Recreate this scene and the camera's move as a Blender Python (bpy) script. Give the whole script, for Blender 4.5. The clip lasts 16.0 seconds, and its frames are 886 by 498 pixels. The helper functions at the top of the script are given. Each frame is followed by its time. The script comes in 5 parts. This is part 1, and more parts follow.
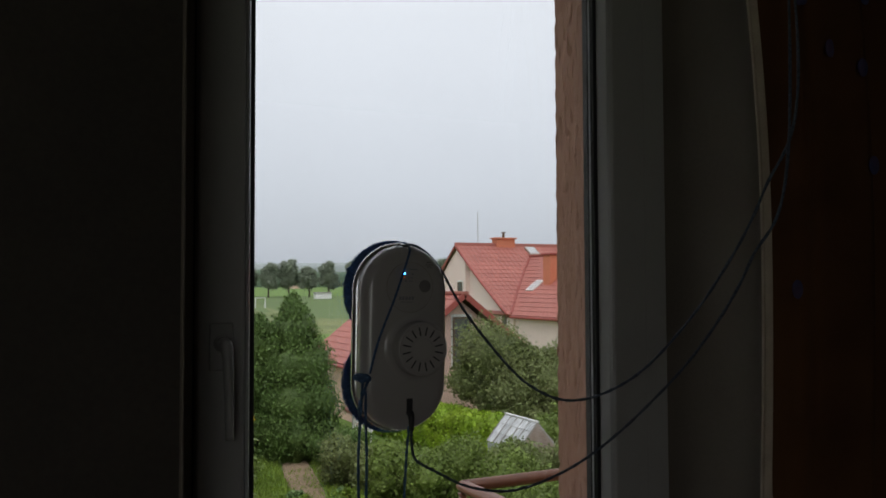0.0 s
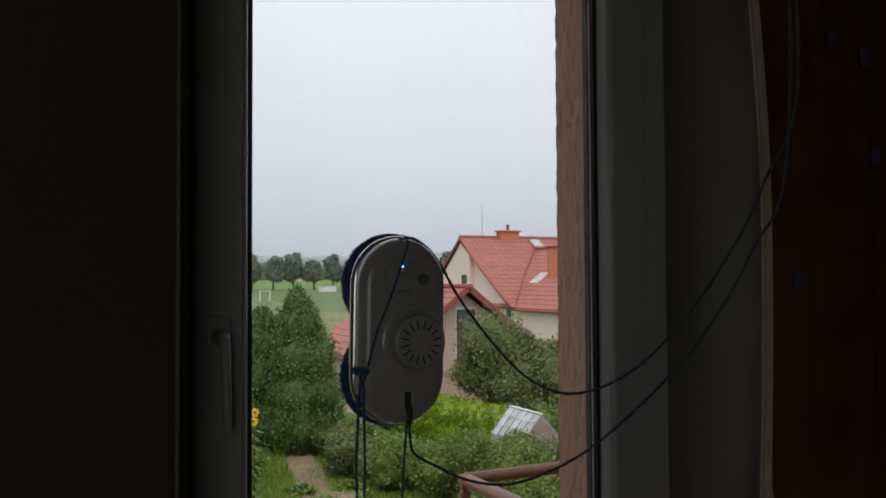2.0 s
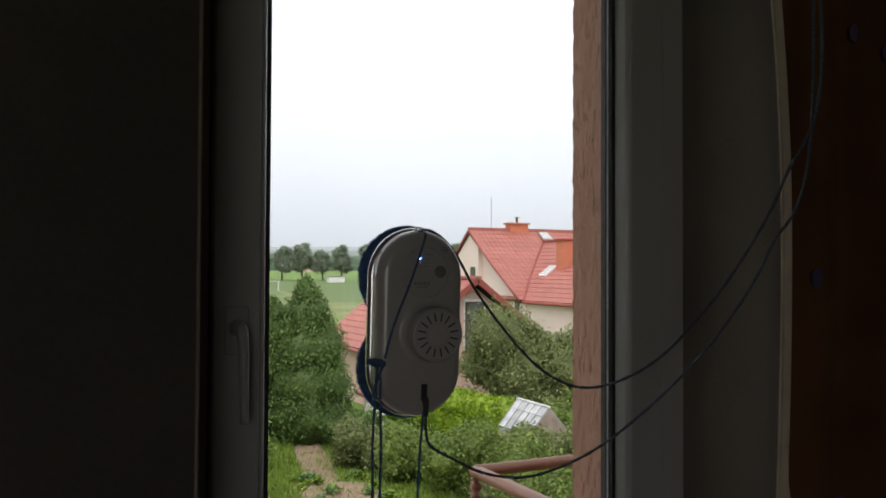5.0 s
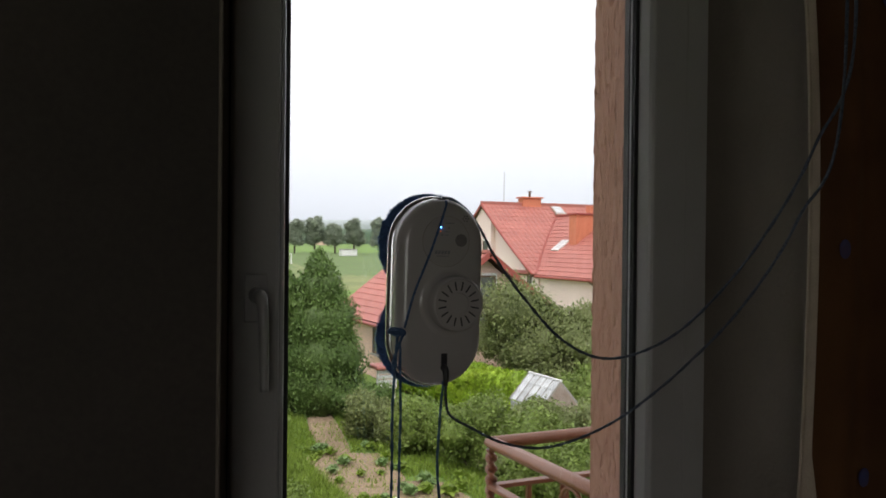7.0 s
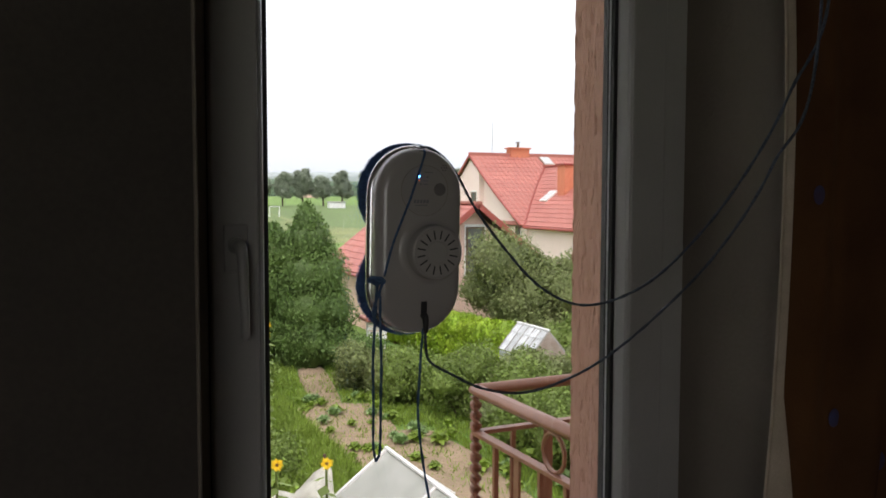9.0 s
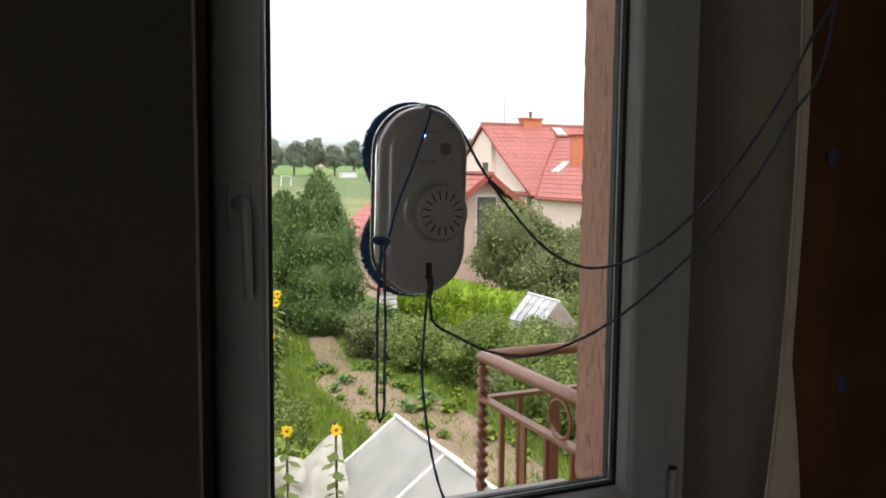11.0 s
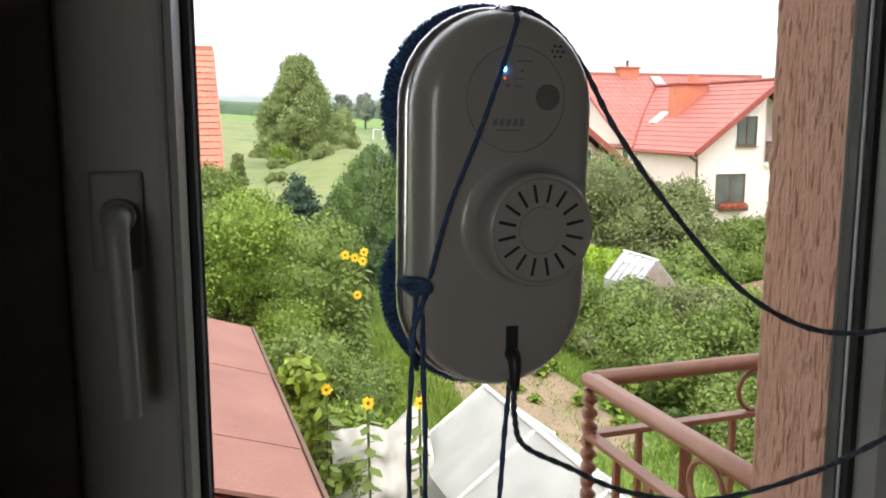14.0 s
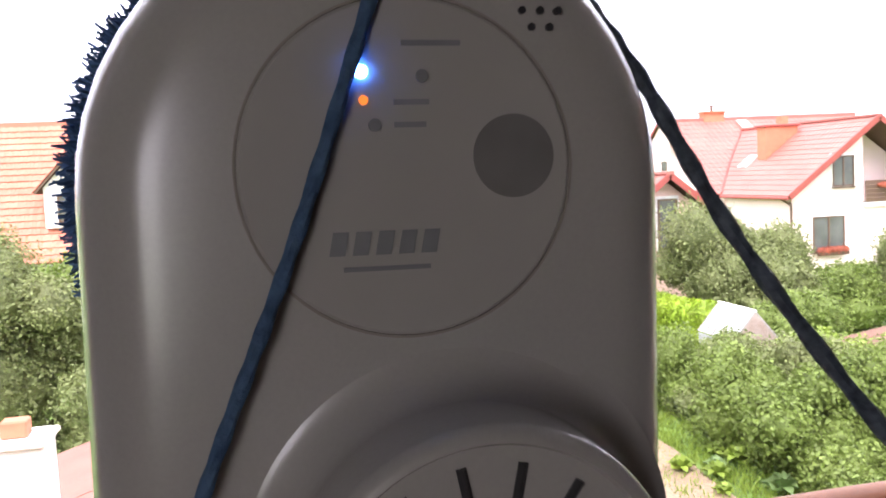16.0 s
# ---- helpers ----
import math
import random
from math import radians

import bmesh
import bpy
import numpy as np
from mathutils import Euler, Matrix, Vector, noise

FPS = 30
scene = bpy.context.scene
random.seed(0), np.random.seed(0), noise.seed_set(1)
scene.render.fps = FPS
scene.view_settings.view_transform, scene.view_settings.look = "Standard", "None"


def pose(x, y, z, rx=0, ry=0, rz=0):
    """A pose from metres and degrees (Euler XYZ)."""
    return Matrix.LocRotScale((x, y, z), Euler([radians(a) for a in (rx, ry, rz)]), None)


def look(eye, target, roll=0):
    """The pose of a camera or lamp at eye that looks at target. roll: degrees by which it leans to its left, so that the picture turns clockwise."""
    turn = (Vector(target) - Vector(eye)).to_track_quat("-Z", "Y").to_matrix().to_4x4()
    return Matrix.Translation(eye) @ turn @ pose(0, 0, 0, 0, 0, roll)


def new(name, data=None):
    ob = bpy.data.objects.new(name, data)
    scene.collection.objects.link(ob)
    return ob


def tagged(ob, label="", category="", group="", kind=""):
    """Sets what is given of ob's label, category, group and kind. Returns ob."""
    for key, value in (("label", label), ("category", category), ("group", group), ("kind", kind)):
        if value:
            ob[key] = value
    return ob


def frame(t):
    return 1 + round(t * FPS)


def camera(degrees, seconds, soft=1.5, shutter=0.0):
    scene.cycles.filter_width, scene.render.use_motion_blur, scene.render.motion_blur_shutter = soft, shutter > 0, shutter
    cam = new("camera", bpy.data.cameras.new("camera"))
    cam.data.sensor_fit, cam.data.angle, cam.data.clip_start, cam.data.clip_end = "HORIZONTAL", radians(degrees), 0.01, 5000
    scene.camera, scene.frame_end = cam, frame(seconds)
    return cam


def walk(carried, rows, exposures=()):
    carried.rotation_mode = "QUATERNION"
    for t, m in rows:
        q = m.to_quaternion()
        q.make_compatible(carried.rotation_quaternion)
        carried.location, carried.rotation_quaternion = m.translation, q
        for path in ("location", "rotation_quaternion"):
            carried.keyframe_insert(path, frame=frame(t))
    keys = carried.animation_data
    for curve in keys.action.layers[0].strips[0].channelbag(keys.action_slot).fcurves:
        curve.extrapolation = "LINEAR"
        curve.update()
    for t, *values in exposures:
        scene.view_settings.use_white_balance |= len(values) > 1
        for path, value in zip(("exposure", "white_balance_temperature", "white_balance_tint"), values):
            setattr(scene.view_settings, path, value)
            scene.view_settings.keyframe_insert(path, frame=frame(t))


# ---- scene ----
cam = camera(54.45, 16.0, soft=1.7, shutter=0.2)
PATH = [
    (0, pose(-0.2871, -1.2392, 1.5000, 92.361, 0.234, -25.668)),
    (0.5, pose(-0.2856, -1.2441, 1.5012, 92.016, -0.007, -25.484)),
    (1, pose(-0.2840, -1.2434, 1.5017, 91.899, 0.002, -25.592)),
    (1.5, pose(-0.2796, -1.2408, 1.5005, 91.963, 0.212, -25.400)),
    (2, pose(-0.2766, -1.2382, 1.5004, 91.881, 0.299, -25.372)),
    (2.5, pose(-0.2827, -1.2410, 1.4986, 91.523, 0.351, -25.173)),
    (3, pose(-0.2811, -1.2269, 1.4968, 90.999, 0.156, -25.006)),
    (3.5, pose(-0.2831, -1.2270, 1.5007, 91.065, -0.124, -24.971)),
    (4, pose(-0.2850, -1.2318, 1.5017, 91.349, -0.114, -24.970)),
    (6.5, pose(-0.2907, -1.2184, 1.4974, 90.784, -0.529, -24.306)),
    (7, pose(-0.2928, -1.2120, 1.4937, 89.594, -0.601, -24.005)),
    (7.5, pose(-0.2968, -1.2173, 1.4939, 88.740, -0.313, -23.389)),
    (8, pose(-0.2929, -1.2118, 1.4883, 88.026, -0.157, -23.399)),
    (8.5, pose(-0.2864, -1.2196, 1.4883, 87.177, -0.398, -24.128)),
    (9, pose(-0.2834, -1.2263, 1.4901, 86.385, -0.143, -24.764)),
    (11.3, pose(-0.2629, -1.2126, 1.4721, 83.839, -0.648, -23.503)),
    (11.5, pose(-0.2452, -1.1805, 1.4709, 83.476, -0.440, -22.557)),
    (12, pose(-0.2255, -1.0799, 1.4783, 84.814, 0.087, -22.408)),
    (12.5, pose(-0.2321, -0.9669, 1.4831, 85.583, 1.351, -25.977)),
    (13, pose(-0.1965, -0.8829, 1.4708, 83.004, 0.465, -28.147)),
    (13.5, pose(-0.0926, -0.7469, 1.4756, 81.746, -0.085, -22.736)),
    (14, pose(-0.0178, -0.6395, 1.4841, 81.257, 0.015, -17.921)),
    (14.5, pose(0.0347, -0.4983, 1.4966, 82.518, 0.983, -19.926)),
    (15, pose(0.1028, -0.4384, 1.5197, 83.522, 2.538, -19.820)),
    (15.5, pose(0.1600, -0.3400, 1.5080, 83.720, 3.727, -16.566)),
    (16, pose(0.1860, -0.2580, 1.4940, 85.081, 2.745, -12.468)),
]
EXPOSURES = [(0.0, 0.12, 6350, 10), (2.0, 0.2, 6350, 10), (3.5, 0.48, 6450, 10), (7.0, 0.85, 6550, 12), (9.0, 1.05, 6550, 13), (12.0, 1.24, 6550, 13), (13.5, 1.42, 6450, 12),
             (14.5, 1.76, 6450, 14), (15.0, 1.9, 6400, 18), (15.5, 2.12, 6350, 24), (16.0, 2.36, 6350, 24)]
walk(cam, PATH, EXPOSURES)

# ---- world, sun, exposure ----
world = bpy.data.worlds.new("overcast")
scene.world = world
world.use_nodes = True
wt = world.node_tree
wt.nodes.clear()
w_out = wt.nodes.new("ShaderNodeOutputWorld")
w_bg = wt.nodes.new("ShaderNodeBackground")
w_sky = wt.nodes.new("ShaderNodeTexSky")
w_sky.sky_type, w_sky.sun_disc = "NISHITA", False
w_sky.sun_elevation, w_sky.sun_rotation = radians(48), radians(205)
w_sky.dust_density, w_sky.air_density = 4.0, 1.0
w_hsv = wt.nodes.new("ShaderNodeHueSaturation")
w_hsv.inputs["Saturation"].default_value = 0.25
w_hsv.inputs["Value"].default_value = 0.1
w_co = wt.nodes.new("ShaderNodeTexCoord")
w_sep = wt.nodes.new("ShaderNodeSeparateXYZ")
w_ramp = wt.nodes.new("ShaderNodeValToRGB")
w_ramp.color_ramp.elements[0].position = 0.0
w_ramp.color_ramp.elements[0].color = (0.50, 0.535, 0.585, 1)
w_ramp.color_ramp.elements[1].position = 0.45
w_ramp.color_ramp.elements[1].color = (0.94, 0.965, 1.0, 1)
e = w_ramp.color_ramp.elements.new(0.12)
e.color = (0.63, 0.665, 0.715, 1)
w_noise = wt.nodes.new("ShaderNodeTexNoise")
w_noise.inputs["Scale"].default_value = 2.2
w_noise.inputs["Detail"].default_value = 4
w_mr = wt.nodes.new("ShaderNodeMapRange")
w_mr.inputs["To Min"].default_value, w_mr.inputs["To Max"].default_value = 0.9, 1.1
w_mul = wt.nodes.new("ShaderNodeMix")
w_mul.data_type, w_mul.blend_type = "RGBA", "MULTIPLY"
w_mul.inputs["Factor"].default_value = 1.0
w_mix = wt.nodes.new("ShaderNodeMix")
w_mix.data_type = "RGBA"
w_mix.inputs["Factor"].default_value = 0.2
L = wt.links.new
L(w_sky.outputs[0], w_hsv.inputs["Color"])
L(w_co.outputs["Generated"], w_sep.inputs[0])
L(w_sep.outputs["Z"], w_ramp.inputs[0])
L(w_co.outputs["Generated"], w_noise.inputs["Vector"])
L(w_noise.outputs[0], w_mr.inputs["Value"])
L(w_ramp.outputs[0], w_mul.inputs["A"])
L(w_mr.outputs[0], w_mul.inputs["B"])
L(w_mul.outputs["Result"], w_mix.inputs["A"])
L(w_hsv.outputs[0], w_mix.inputs["B"])
L(w_mix.outputs["Result"], w_bg.inputs["Color"])
w_bg.inputs["Strength"].default_value = 1.15
L(w_bg.outputs[0], w_out.inputs[0])

sun_data = bpy.data.lights.new("sun", "SUN")
sun_data.energy, sun_data.angle, sun_data.color = 0.7, radians(25), (1.0, 0.97, 0.92)
sun = new("sun", sun_data)
sun.matrix_world = look((-8, -10, 20), (0, 0, 0))


# ---- materials ----
def mat(name, c1, c2=None, scale=8.0, rough=0.6, metal=0.0, bump=0.0, bump_scale=60.0, stretch=(1, 1, 1), spec=0.5,
        island=0.0, obj=0.0, fine=0.25, translucent=0.0, coords="Object"):
    """Two base colours mixed by noise at two scales, with fine relief; island and obj vary the value piece by piece."""
    m = bpy.data.materials.new(name)
    m.use_nodes = True
    t = m.node_tree
    n, link = t.nodes, t.links.new
    p = n["Principled BSDF"]
    p.inputs["Roughness"].default_value = rough
    p.inputs["Metallic"].default_value = metal
    p.inputs["Specular IOR Level"].default_value = spec
    co = n.new("ShaderNodeTexCoord")
    mp = n.new("ShaderNodeMapping")
    mp.inputs["Scale"].default_value = stretch
    link(co.outputs[coords], mp.inputs["Vector"])
    a = n.new("ShaderNodeTexNoise")
    a.inputs["Scale"].default_value, a.inputs["Detail"].default_value = scale, 5
    link(mp.outputs[0], a.inputs["Vector"])
    b = n.new("ShaderNodeTexNoise")
    b.inputs["Scale"].default_value, b.inputs["Detail"].default_value = bump_scale, 4
    link(mp.outputs[0], b.inputs["Vector"])
    r = n.new("ShaderNodeMapRange")
    r.inputs["From Min"].default_value, r.inputs["From Max"].default_value = 0.3, 0.7
    link(a.outputs[0], r.inputs["Value"])
    mx = n.new("ShaderNodeMix")
    mx.data_type = "RGBA"
    c2 = c2 or tuple(v * 0.85 for v in c1)
    mx.inputs["A"].default_value, mx.inputs["B"].default_value = (*c1, 1), (*c2, 1)
    link(r.outputs[0], mx.inputs["Factor"])
    out = mx.outputs["Result"]
    hs = n.new("ShaderNodeHueSaturation")
    link(out, hs.inputs["Color"])
    rr = n.new("ShaderNodeMapRange")
    rr.inputs["To Min"].default_value, rr.inputs["To Max"].default_value = 1 - fine, 1 + fine
    link(b.outputs[0], rr.inputs["Value"])
    val = rr.outputs[0]
    for amount, node, sock in ((island, "ShaderNodeNewGeometry", "Random Per Island"), (obj, "ShaderNodeObjectInfo", "Random")):
        if amount:
            g = n.new(node)
            q = n.new("ShaderNodeMapRange")
            q.inputs["To Min"].default_value, q.inputs["To Max"].default_value = 1 - amount, 1 + amount
            link(g.outputs[sock], q.inputs["Value"])
            k = n.new("ShaderNodeMath")
            k.operation = "MULTIPLY"
            link(val, k.inputs[0])
            link(q.outputs[0], k.inputs[1])
            val = k.outputs[0]
    link(val, hs.inputs["Value"])
    link(hs.outputs[0], p.inputs["Base Color"])
    if bump:
        bp = n.new("ShaderNodeBump")
        bp.inputs["Strength"].default_value, bp.inputs["Distance"].default_value = 1.0, bump
        link(b.outputs[0], bp.inputs["Height"])
        link(bp.outputs[0], p.inputs["Normal"])
    if translucent:
        tr = n.new("ShaderNodeBsdfTranslucent")
        ms = n.new("ShaderNodeMixShader")
        ms.inputs[0].default_value = translucent
        link(hs.outputs[0], tr.inputs["Color"])
        link(p.outputs[0], ms.inputs[1])
        link(tr.outputs[0], ms.inputs[2])
        link(ms.outputs[0], n["Material Output"].inputs["Surface"])
    return m


def glowing(name, colour, strength):
    m = bpy.data.materials.new(name)
    m.use_nodes = True
    p = m.node_tree.nodes["Principled BSDF"]
    p.inputs["Base Color"].default_value = (*colour, 1)
    p.inputs["Emission Color"].default_value = (*colour, 1)
    p.inputs["Emission Strength"].default_value = strength
    return m


def clear(name, colour=(1, 1, 1), rough=0.0):
    m = bpy.data.materials.new(name)
    m.use_nodes = True
    p = m.node_tree.nodes["Principled BSDF"]
    p.inputs["Base Color"].default_value = (*colour, 1)
    p.inputs["Roughness"].default_value = rough
    p.inputs["Transmission Weight"].default_value = 1.0
    p.inputs["IOR"].default_value = 1.45
    return m


M_pvc = mat("grey_white_plastic_frame", (0.40, 0.395, 0.38), (0.36, 0.355, 0.34), 6, 0.35, fine=0.05, bump=0.0002, bump_scale=200)
M_gasket = mat("black_rubber", (0.012, 0.012, 0.013), (0.02, 0.02, 0.02), 20, 0.6)
M_spacer = mat("dark_spacer", (0.03, 0.03, 0.032), (0.04, 0.04, 0.04), 30, 0.6)
M_lip = mat("bright_spacer_edge", (0.55, 0.56, 0.58), (0.48, 0.49, 0.5), 30, 0.5)
M_glass = clear("window_glass")
M_handle = mat("handle_metal", (0.34, 0.335, 0.32), (0.31, 0.305, 0.29), 20, 0.4, 0.0, fine=0.05)
M_stucco = mat("brown_bark_stucco", (0.325, 0.172, 0.125), (0.285, 0.146, 0.104), 30, 0.9, stretch=(1, 1, 0.7), bump=0.002, bump_scale=170, fine=0.12)
M_plaster = mat("painted_plaster", (0.20, 0.171, 0.137), (0.165, 0.139, 0.111), 5, 0.85, bump=0.001, bump_scale=120, fine=0.08)
M_darkwall = mat("dark_brown_wall", (0.055, 0.045, 0.036), (0.04, 0.033, 0.027), 6, 0.85, bump=0.001, bump_scale=120)
M_groove = mat("panel_groove_grey", (0.37, 0.335, 0.305), (0.34, 0.31, 0.28), 30, 0.2, 0.1)
M_floorwood = mat("floor_wood", (0.22, 0.12, 0.06), (0.14, 0.07, 0.035), 4, 0.45, stretch=(8, 1, 1))
M_curtain = mat("orange_curtain", (0.125, 0.05, 0.016), (0.085, 0.032, 0.010), 9, 0.9, bump=0.0006, bump_scale=700, translucent=0.3)
M_hem = mat("cream_hem", (0.50, 0.42, 0.325), (0.42, 0.35, 0.27), 30, 0.9, bump=0.0005, bump_scale=600)
M_print = mat("blue_print", (0.05, 0.06, 0.16), (0.08, 0.05, 0.10), 40, 0.9)
M_body = mat("grey_plastic_shell", (0.44, 0.42, 0.40), (0.41, 0.39, 0.372), 14, 0.27, bump=0.00002, bump_scale=900, fine=0.06, spec=0.5)
M_body.node_tree.nodes["Principled BSDF"].inputs["Coat Weight"].default_value = 0.4
M_body.node_tree.nodes["Principled BSDF"].inputs["Coat Roughness"].default_value = 0.20
M_silver = mat("silver_rim", (0.7, 0.7, 0.72), (0.6, 0.6, 0.62), 30, 0.22, 0.85, fine=0.05)
M_dark = mat("dark_plastic", (0.025, 0.025, 0.03), (0.035, 0.034, 0.036), 30, 0.45)
M_panel = mat("smoked_panel", (0.42, 0.398, 0.377), (0.395, 0.375, 0.356), 20, 0.27, spec=0.5, fine=0.03)
M_sensor = mat("sensor_window", (0.21, 0.20, 0.195), (0.19, 0.18, 0.175), 20, 0.15)
M_mark = mat("dark_print", (0.22, 0.222, 0.235), (0.195, 0.20, 0.212), 50, 0.5)
M_pad = mat("blue_microfibre", (0.045, 0.10, 0.25), (0.08, 0.16, 0.33), 60, 0.95, island=0.5)
M_rope = mat("dark_blue_rope", (0.035, 0.08, 0.17), (0.08, 0.15, 0.27), 160, 0.85, bump=0.001, bump_scale=500, stretch=(1, 1, 1))
M_cord = mat("black_cord", (0.014, 0.022, 0.038), (0.085, 0.11, 0.145), 300, 0.6, bump=0.0006, bump_scale=500)
M_clearplastic = clear("clear_plastic", (0.9, 0.95, 0.95), 0.15)
M_led = glowing("blue_led", (0.05, 0.25, 1.0), 14.0)
M_led2 = glowing("orange_led", (1.0, 0.22, 0.03), 0.25)
M_rail = mat("brown_painted_steel", (0.265, 0.120, 0.072), (0.22, 0.098, 0.058), 12, 0.45, bump=0.0008, bump_scale=160, fine=0.15)
M_redroof = mat("red_roof_tile", (0.42, 0.15, 0.115), (0.35, 0.115, 0.09), 1.5, 0.55, obj=0.08, fine=0.12)
M_trimred = mat("dark_red_trim", (0.33, 0.07, 0.055), (0.28, 0.055, 0.042), 4, 0.5)
M_orangeroof = mat("orange_clay_tile", (0.53, 0.195, 0.125), (0.46, 0.16, 0.098), 1.2, 0.7, obj=0.09, fine=0.15)
M_pinkwall = mat("pale_pink_render", (0.72, 0.50, 0.41), (0.66, 0.45, 0.37), 0.8, 0.9, bump=0.003, bump_scale=25, fine=0.06)
M_creamwall = mat("cream_render", (0.83, 0.665, 0.625), (0.78, 0.61, 0.57), 0.8, 0.9, bump=0.003, bump_scale=25, fine=0.06)
M_whitewall = mat("white_render", (0.76, 0.74, 0.70), (0.66, 0.63, 0.58), 1.5, 0.9, bump=0.003, bump_scale=25, fine=0.08)
M_brickor = mat("orange_brick", (0.62, 0.22, 0.12), (0.5, 0.16, 0.09), 6, 0.8, fine=0.15)
M_whitepaint = mat("white_paint", (0.78, 0.77, 0.75), (0.70, 0.69, 0.67), 8, 0.5, fine=0.08)
M_winglass = mat("house_window_pane", (0.07, 0.07, 0.075), (0.13, 0.13, 0.135), 1.5, 0.12, spec=0.8)
M_darkwood = mat("dark_brown_wood", (0.09, 0.05, 0.03), (0.13, 0.075, 0.045), 4, 0.7)
M_felt = mat("brown_bitumen_felt", (0.275, 0.128, 0.095), (0.225, 0.10, 0.073), 2.2, 0.85, bump=0.004, bump_scale=40, fine=0.18)
M_flash = mat("galvanised_flashing", (0.40, 0.33, 0.285), (0.30, 0.215, 0.17), 5, 0.6, 0.2, fine=0.2)
M_foil = mat("milky_foil", (0.50, 0.50, 0.455), (0.38, 0.385, 0.335), 2.6, 0.55, translucent=0.25, fine=0.1, bump=0.01, bump_scale=6)
M_fleece = mat("white_fleece", (0.78, 0.76, 0.69), (0.64, 0.615, 0.54), 5, 0.9, translucent=0.2, bump=0.01, bump_scale=12)
M_pane = mat("whitewashed_pane", (0.56, 0.57, 0.57), (0.40, 0.41, 0.415), 5, 0.35, obj=0.22, fine=0.12)
M_grass = mat("grass_ground", (0.15, 0.245, 0.045), (0.11, 0.185, 0.035), 0.25, 0.95, bump=0.05, bump_scale=9, fine=0.45)
M_pitch = mat("mown_pitch", (0.115, 0.172, 0.048), (0.098, 0.145, 0.041), 0.05, 0.95, fine=0.12, bump_scale=2)
M_meadow = mat("pale_meadow", (0.205, 0.222, 0.08), (0.125, 0.162, 0.05), 0.14, 0.95, fine=0.18, bump_scale=1.0)
M_soil = mat("garden_soil", (0.315, 0.225, 0.145), (0.245, 0.18, 0.11), 1.3, 0.95, bump=0.05, bump_scale=14, fine=0.35)
M_bark = mat("tree_bark", (0.10, 0.075, 0.055), (0.06, 0.045, 0.035), 8, 0.95, bump=0.01, bump_scale=30, stretch=(1, 1, 0.3))
M_stone = mat("grey_concrete", (0.36, 0.34, 0.31), (0.28, 0.265, 0.24), 2, 0.9, bump=0.004, bump_scale=30)


def leafmat(name, c, c2, t=0.25):
    return mat(name, c, c2, 1.2, 0.55, island=0.32, fine=0.15, bump_scale=6, translucent=t, spec=0.35)


M_leaf_thuja = leafmat("thuja_green", (0.105, 0.175, 0.045), (0.14, 0.215, 0.055))
M_leaf_hedge = leafmat("bright_hedge_green", (0.33, 0.44, 0.032), (0.23, 0.36, 0.03))
M_leaf_silver = leafmat("silver_green_leaf", (0.235, 0.265, 0.105), (0.175, 0.215, 0.075))
M_leaf_mid = leafmat("mid_green_leaf", (0.195, 0.262, 0.058), (0.14, 0.20, 0.042))
M_leaf_light = leafmat("light_green_leaf", (0.25, 0.34, 0.055), (0.185, 0.268, 0.04))
M_leaf_dark = leafmat("dark_spruce_needle", (0.045, 0.085, 0.05), (0.06, 0.105, 0.055))
# Grey-green paled beyond real leaves: the haze over the far row is painted in.
M_leaf_far = leafmat("haze_tinted_far_leaf", (0.29, 0.33, 0.245), (0.25, 0.29, 0.21), 0.35)
M_leaf_yellow = leafmat("yellow_green_leaf", (0.26, 0.33, 0.04), (0.2, 0.27, 0.04))
# Meadow foliage lightened so that its distance haze sits in the leaf colour.
M_leaf_tree = leafmat("haze_tinted_leaf", (0.275, 0.325, 0.12), (0.225, 0.275, 0.10), 0.35)
M_rust = mat("rusted_sheet", (0.20, 0.105, 0.065), (0.13, 0.065, 0.042), 9, 0.85, fine=0.25)
M_greyroof = mat("grey_brown_roofing", (0.11, 0.098, 0.082), (0.08, 0.072, 0.062), 3, 0.85, fine=0.2)
M_petal = mat("yellow_petal", (0.85, 0.60, 0.012), (0.8, 0.50, 0.01), 20, 0.7, island=0.2)
M_redflower = mat("red_petal", (0.42, 0.09, 0.055), (0.36, 0.11, 0.06), 20, 0.7, island=0.4)
M_seed = mat("flower_centre", (0.20, 0.10, 0.015), (0.10, 0.05, 0.012), 60, 0.9)
# Pale grey that puts distance haze into the hills' base colour.
M_haze = mat("haze_tinted_hill", (0.34, 0.37, 0.36), (0.29, 0.325, 0.315), 0.01, 1.0, fine=0.15, bump_scale=0.05)


# ---- mesh helpers ----
def mesh_from(name, v, f, material, smooth=False):
    me = bpy.data.meshes.new(name)
    me.from_pydata([tuple(map(float, p)) for p in v], [], f)
    me.materials.append(material)
    if smooth:
        me.polygons.foreach_set("use_smooth", [True] * len(me.polygons))
    me.update()
    return me


def thing(name, at, label, category, group="", kind=""):
    ob = new(name)
    ob.empty_display_size = 0.1
    ob.location = at
    return tagged(ob, label, category, group, kind)


